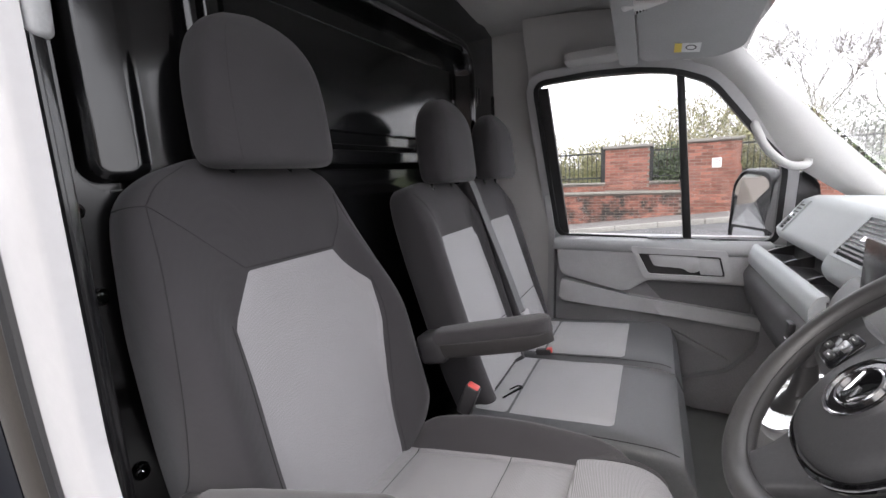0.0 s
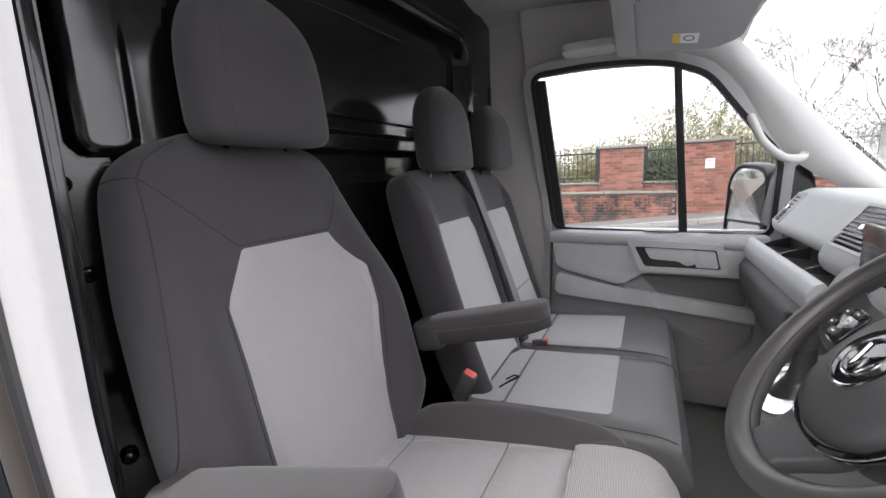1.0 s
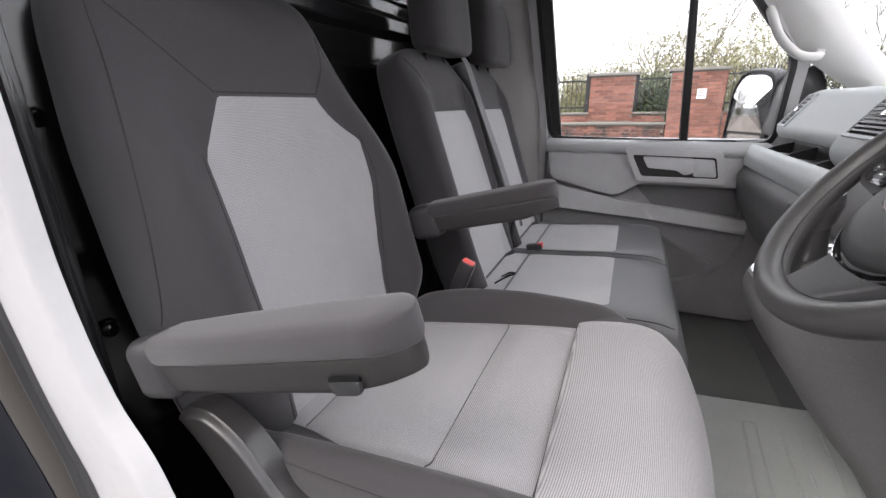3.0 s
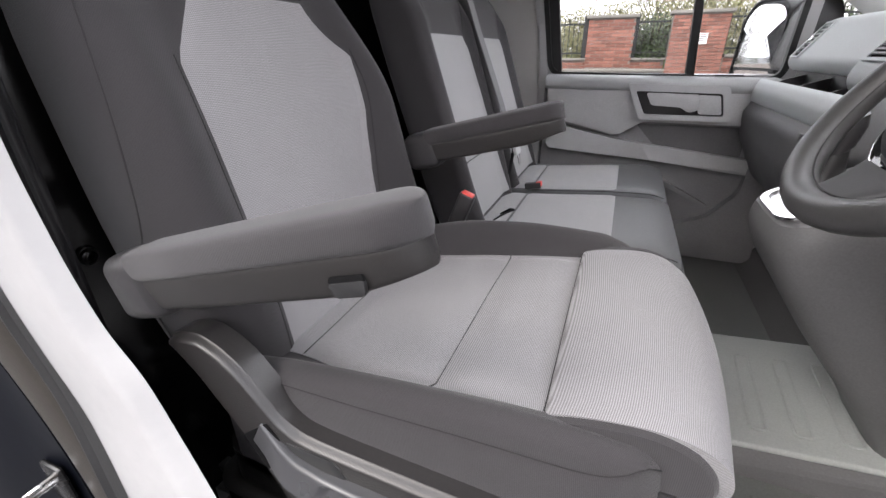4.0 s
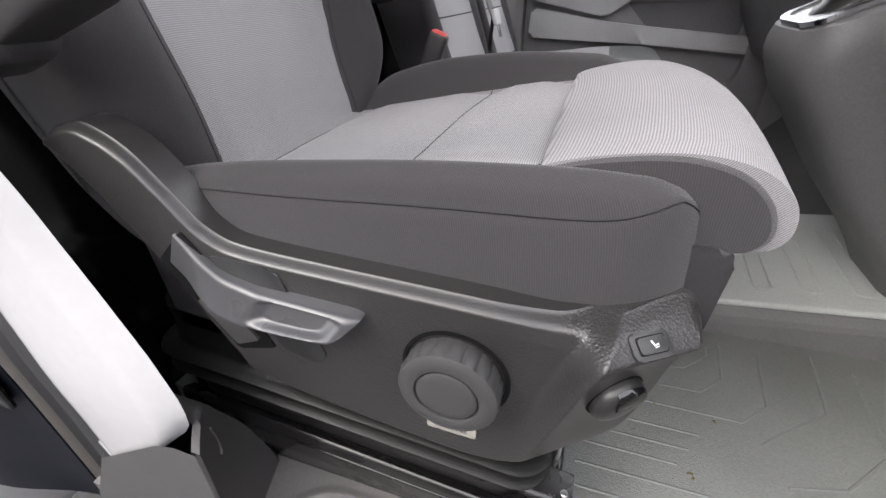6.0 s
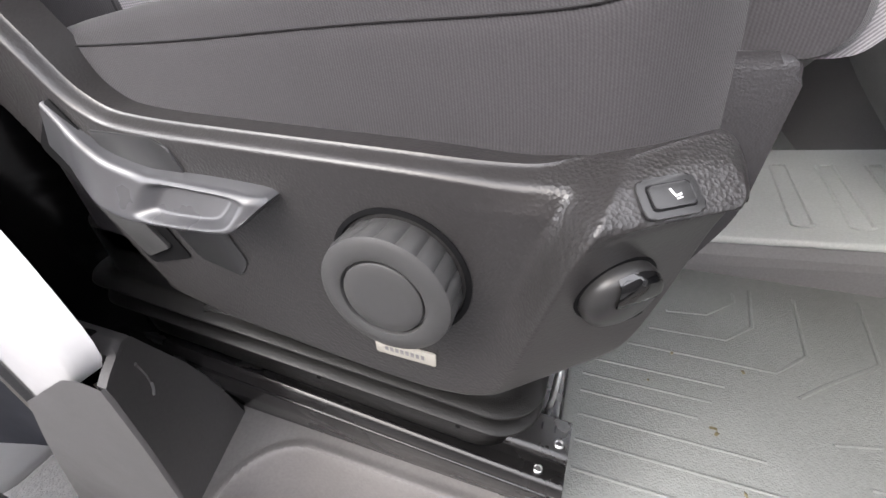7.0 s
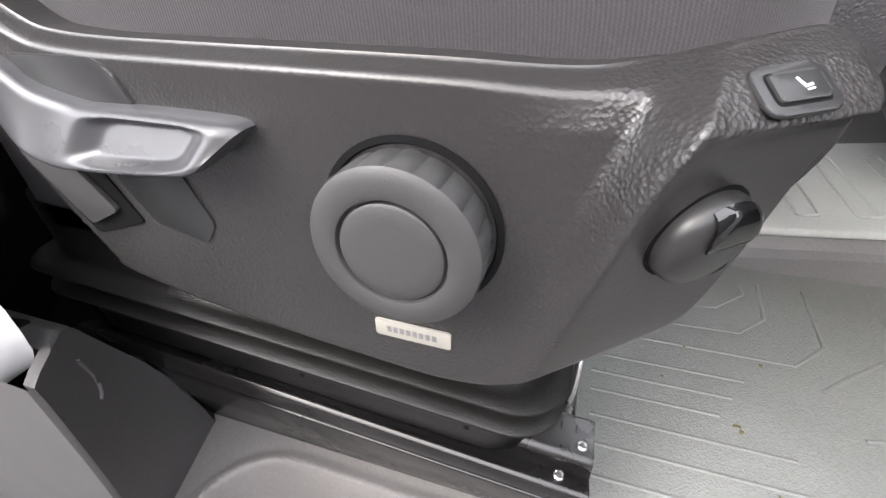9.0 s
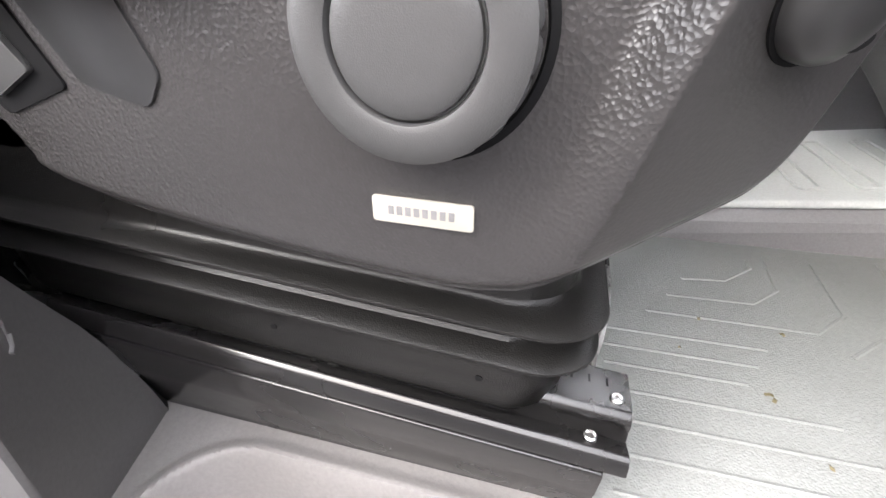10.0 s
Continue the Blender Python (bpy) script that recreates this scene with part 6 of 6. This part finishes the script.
vent(2.075, 2.155, 7, "side_vent")
mid_v = part("vent_block", prism(rounded([(0.585, 0.76), (0.565, 0.80), (0.575, 0.835), (0.658, 0.955), (0.70, 0.965), (0.99, 0.955), (0.99, 0.76)], 0.02, 4), along(1.38, 1.62), 1.0, 0), M["dash_light"], dash)
vent(1.40, 1.60, 9, "middle_vent")
part("shelf", prism([(0.53, 0.755), (0.62, 0.745), (0.62, 0.82), (0.66, 0.82), (0.66, 0.72), (0.53, 0.72)], along(1.42, 2.19), 1.0, 0), M["plastic_dark"], dash, "dark ribbed open shelf")
for y in (1.62, 1.86, 2.08):
    part("divider", prism([(0.53, 0.757), (0.62, 0.749), (0.62, 0.79), (0.56, 0.772)], along(y, y + 0.012), 1.0, 0), M["plastic_dark"], dash)
part("front_lip", prism(rounded([(0.535, 0.772), (0.512, 0.766), (0.496, 0.735), (0.500, 0.690), (0.535, 0.685)], 0.012, 4), along(1.43, 2.205), 1.0, 0), M["dash_light"], dash, "pale grey front lip of the shelf")
part("lower_panel", prism(rounded([(0.505, 0.69), (0.485, 0.655), (0.50, 0.56), (0.58, 0.40), (0.80, 0.40), (0.80, 0.72), (0.51, 0.72)], 0.02, 4), along(1.36, 2.20), 1.0, 0), M["plastic_char"], dash, "grey lower dashboard with glovebox")
sk = part("socket", box(0.473, 0.488, 1.470, 1.510, 0.625, 0.68, 0.004, 2), M["plastic_dark"], dash)
part("socket_trim", box(0.470, 0.476, 1.474, 1.500, 0.632, 0.636, 0.001, 1), M["chrome"], sk)
part("driver_panel", prism(rounded([(0.54, 0.80), (0.53, 0.70), (0.60, 0.45), (0.80, 0.40), (0.99, 0.80)], 0.02, 4), along(0.44, 1.10), 1.0, 0), M["plastic_char"], dash)
part("middle_console_panel", prism(rounded([(0.56, 0.83), (0.53, 0.78), (0.50, 0.66), (0.62, 0.55), (0.80, 0.55), (0.80, 0.83)], 0.02, 4), along(1.06, 1.40), 1.0, 0), M["plastic_char"], dash)
part("stack_screen", box(0.553, 0.565, 1.12, 1.34, 0.79, 0.93, 0.006, 2, pose(0, 0, 0)), M["black_gloss"], dash, "gloss black screen")
structure("firewall", box(0.97, 1.0, 0.40, 2.30, -0.1, 0.95, 0), M["plastic_dark"], "dark carpeted panel in front of the footwells", "wall", False)
structure("footwell_passenger", prism([(0.62, 0.0), (0.99, 0.0), (0.99, 0.42)], lambda a, b, c: Vector((a, 1.45 + c, b)), 0.8, 0), M["plastic_char"], "grey sloping footwell panel", "floor", False)

# console with gear lever
con = thing("gear_console", (0.45, 1.17, 0.4), "dark grey gear console hanging from the dashboard", "console")
loops = []
for u in lin(0, 1, 26):
    z = 0.572 - 0.50 * u
    x0 = spline([(0, 0.352), (0.06, 0.346), (0.16, 0.362), (0.35, 0.425), (0.51, 0.482), (0.8, 0.600), (1, 0.66)], u)
    w = spline([(0, 0.135), (0.1, 0.150), (0.5, 0.14), (1, 0.12)], u)
    lp = []
    for k in range(32):
        a, b = se(2 * math.pi * k / 32, 0.24, w, 5)
        lp.append((x0 + 0.24 + a, 1.165 + b, z + 0.45 * max(0, (a + 0.24)) * (1 - u) ** 2))
    loops.append(lp)
part("body", rings(loops), M["plastic_char"], con)
cp = lambda a, b, c: Vector((a - 0.40 * c, b - 0.012, 0.574 + 0.45 * (a - 0.352) + c))
plate_o = rounded([(0.356, 1.12), (0.372, 1.088), (0.50, 1.088), (0.50, 1.268), (0.372, 1.268), (0.356, 1.236)], 0.015)
plate_i = rounded([(0.368, 1.125), (0.380, 1.101), (0.49, 1.101), (0.49, 1.255), (0.380, 1.255), (0.368, 1.231)], 0.012)
part("chrome_rim", annulus(plate_o, plate_i, cp, 0.008), M["chrome"], con, "bright chrome rim")
part("plate", prism(plate_i, cp, 0.004, 0), M["zinc"], con, "silver-grey plate")
part("gaiter", rings([[cp(0.425 + 0.5 * h + r * math.cos(k * math.pi / 10), 1.178 + 0.9 * r * math.sin(k * math.pi / 10), h) for k in range(20)] for r, h in ((0.048, 0.002), (0.044, 0.010), (0.036, 0.014), (0.033, 0.022), (0.026, 0.026), (0.022, 0.045), (0.015, 0.08))]), M["rotary_black"], con)
part("knob", rings([[cp(0.425 + 0.5 * h + r * math.cos(k * math.pi / 10), 1.178 + r * math.sin(k * math.pi / 10), h) for k in range(20)] for r, h in ((0.012, 0.07), (0.020, 0.08), (0.024, 0.105), (0.019, 0.125), (0.004, 0.13))]), M["plastic_dark"], con)

# ---- driver's door, open beside the step, unseen; added to block light from ahead ----
M["hub_plastic"] = grained("dark_hub_plastic", (0.040, 0.040, 0.042), (0.45, 0.55), 700.0, 0.2)
bsdf(M["hub_plastic"]).inputs["Specular IOR Level"].default_value = 0.3
od = thing("door_2", (0.96, 0.27, 0.3), "unseen open driver door that blocks light from ahead, with dark grey lining and window", "door", "", "structure")
OD = Vector((-0.087, -0.996, 0))
ON = Vector((-0.996, 0.087, 0))
odp = lambda a, b, c: Vector((0.965, 0.26, 0)) + OD * a + ON * c + Vector((0, 0, b))
part("door_skin", prism(rounded([(0.0, -0.40), (1.05, -0.40), (1.05, 0.78), (0.0, 0.80)], 0.04), odp, 0.05, 0.01), M["paint_white"], od, "white painted outer skin")
part("door_lining", prism(rounded([(0.03, -0.12), (1.02, -0.12), (1.02, 0.76), (0.03, 0.78)], 0.04), lambda a, b, c: odp(a, b, 0.051 + c), 0.05, 0.015, 3), M["plastic_char"], od, "dark grey plastic lining")
OW = rounded([(0.08, 0.80), (1.02, 0.78), (1.02, 1.50), (0.62, 1.50)], 0.05, 5)
OWI = [(0.5 * 0.12 + a * 0.88 + 0.01, 1.1 * 0.12 + b * 0.88) for a, b in OW]
part("window_frame", annulus(OW, OWI, lambda a, b, c: odp(a, b, c + 0.005), 0.05), M["rubber"], od, "black window frame")

# ---- steering wheel ----
wheel = thing("steering_wheel", (0.372, 0.719, 0.862), "dark grey leather-rimmed steering wheel with a round chrome emblem", "steering wheel")
WT = radians(40)
W_n = Vector((-math.cos(WT), 0, math.sin(WT)))
W_u = Vector((math.sin(WT), 0, math.cos(WT)))
W_r = Vector((0, -1, 0))
W_o = Vector((0.372, 0.719, 0.862))


def wp(a, b, c=0.0):
    """a to the driver's right, b up the wheel, c towards the driver."""
    return W_o + W_r * a + W_u * b + W_n * c


rim = []
for k in range(96):
    a = 2 * math.pi * k / 96
    rim.append(wp(0.185 * math.cos(a), 0.185 * math.sin(a), 0.0))
part("rim", tube(rim, 0.0185, 16, 0.9, True), M["leather"], wheel, "dark grey leather rim")
part("rim_seam", tube([wp(0.1675 * math.cos(t), 0.1675 * math.sin(t), 0.0045) for t in lin(0, 2 * math.pi, 90)], 0.0008, 5), M["seam"], wheel)
HUB_L = [(0.0, 0.062), (-0.05, 0.056), (-0.080, 0.030), (-0.092, -0.008), (-0.0915, -0.045), (-0.076, -0.083), (-0.046, -0.106), (-0.014, -0.1145)]
hub = [(q.x, q.y) for q in curve_pts([(a, b, 0) for a, b in HUB_L + [(-a, b) for a, b in HUB_L[:0:-1]] + [HUB_L[0]]], 72)][:-1]
part("hub", rings([[wp(a * k, (b + 0.02) * k - 0.02, c) for a, b in hub] for k, c in ((0.985, -0.060), (1.0, -0.022), (0.985, -0.010), (0.94, -0.003), (0.80, 0.002), (0.4, 0.006), (0.02, 0.007))]), M["hub_plastic"], wheel, "grey padded hub")
trim_ol = [q for q in hub if q[1] < -0.03]
band = [wp(a * 1.045, (b + 0.02) * 1.055 - 0.02, -0.017) for a, b in sorted(trim_ol, key=lambda q: math.atan2(q[0], -(q[1] + 0.02)))]
part("hub_trim", tube(band, 0.0058, 8), M["black_mirror"], wheel, "gloss black hub trim")
part("hub_trim_edge", tube([p + W_n * 0.004 - (p - W_o).normalized() * -0.0045 for p in band], 0.0013, 6), M["chrome"], wheel, "thin chrome edge")
EC = (-0.006, -0.019)


def emblem_ring(r0, r1, c0, c1):
    return rings([[wp(EC[0] + r * math.cos(k * math.pi / 24), EC[1] + r * math.sin(k * math.pi / 24), h) for k in range(48)] for r, h in ((r0, c0), (r0, c1), ((r0 + r1) / 2, c1 + 0.001), (r1, c1), (r1, c0))], False)


part("emblem_disc", rings([[wp(EC[0] + r * math.cos(k * math.pi / 24), EC[1] + r * math.sin(k * math.pi / 24), h) for k in range(48)] for r, h in ((0.040, 0.002), (0.040, 0.0085), (0.002, 0.009))]), M["black_mirror"], wheel)
part("emblem_ring", emblem_ring(0.0415, 0.0375, 0.002, 0.0105), M["chrome"], wheel)
part("emblem_inner_ring", emblem_ring(0.0270, 0.0245, 0.004, 0.0115), M["chrome"], wheel)
for x0, y0, x1, y1 in ((-0.019, 0.014, -0.008, -0.018), (-0.008, -0.018, 0.0, 0.0), (0.0, 0.0, 0.008, -0.018), (0.008, -0.018, 0.019, 0.014)):
    part("emblem_bar", tube([wp(EC[0] + x0, EC[1] + y0, 0.0095), wp(EC[0] + x1, EC[1] + y1, 0.0095)], 0.0022, 6), M["chrome"], wheel)
for sg in (-1, 1):
    ol = rounded([(sg * 0.070, 0.028), (sg * 0.125, 0.030), (sg * 0.176, 0.042), (sg * 0.180, -0.018), (sg * 0.150, -0.036), (sg * 0.088, -0.046)], 0.012)
    spk = part("spoke", prism(ol, lambda a, b, c: wp(a, b, c - 0.030), 0.024, 0.006, 3), M["hub_plastic"], wheel)
    ol = rounded([(sg * 0.094, 0.018), (sg * 0.132, 0.019), (sg * 0.160, -0.008), (sg * 0.147, -0.030), (sg * 0.094, -0.034)], 0.010)
    kb = part("button_pad", prism(ol, lambda a, b, c: wp(a, b, c - 0.007), 0.004, 0.0015), M["black_gloss"], wheel, "gloss black button pad")
    for a0, b0, w, h, mt in ((0.103, -0.008, 0.022, 0.013, "zinc"), (0.130, 0.003, 0.012, 0.010, "plastic_smooth"), (0.134, -0.018, 0.014, 0.010, "plastic_smooth"), (0.103, 0.008, 0.020, 0.007, "plastic_smooth"), (0.108, -0.026, 0.022, 0.010, "plastic_smooth")):
        part("button", prism(rounded([(sg * a0, b0), (sg * (a0 + w), b0), (sg * (a0 + w), b0 + h), (sg * a0, b0 + h)], 0.003), lambda a, b, c: wp(a, b, c - 0.0035), 0.003, 0.001), M[mt], kb)
        part("mark", prism([(sg * (a0 + w * 0.35), b0 + h * 0.4), (sg * (a0 + w * 0.65), b0 + h * 0.4), (sg * (a0 + w * 0.65), b0 + h * 0.6), (sg * (a0 + w * 0.35), b0 + h * 0.6)], lambda a, b, c: wp(a, b, c - 0.0004), 0.0003, 0), M["grey_ink" if mt == "zinc" else "white_ink"], kb, "", False)
low_loops = []
for u in lin(0, 1, 16):
    b = -0.088 - 0.102 * u
    w = 0.064 - 0.028 * sstep(0, 0.8, u) + 0.010 * sstep(0.85, 1, u)
    c = -0.026 + 0.018 * sstep(0.2, 1, u)
    low_loops.append([wp(p, b, c + q) for p, q in (se(2 * math.pi * k / 28, w, 0.013, 5) for k in range(28))])
part("lower_spoke", rings(low_loops), M["hub_plastic"], wheel, "dark grey lower spoke")
part("column", rings([[W_o + W_r * (0.06 * k * math.cos(t)) + W_u * (0.06 * k * math.sin(t) - 0.01) + W_n * c for t in lin(0, 2 * math.pi * 23 / 24, 24)] for k, c in ((0.8, -0.04), (1.1, -0.08), (1.25, -0.22))]), M["plastic_dark"], wheel, "dark steering column shroud")

# ---- bricks of the outside walls ----
bricks(pier_a, 0.82, 1.93, -0.15, 1.60, 11.95, 180)
bricks(pier_b, -1.0, 0.06, 0.5, 1.58, 12.2, 120)
bricks(pier_c, 4.6, 6.2, 0.2, 1.75, 12.0, 200)
bricks(low, -3.2, 0.8, -0.60, 0.40, 12.008, 290, material="brick_old")
bricks(base_r, 1.98, 4.4, -0.05, 0.70, 12.09, 140)
bricks(base_l, -3.2, 0.8, 0.47, 0.66, 12.29, 80)
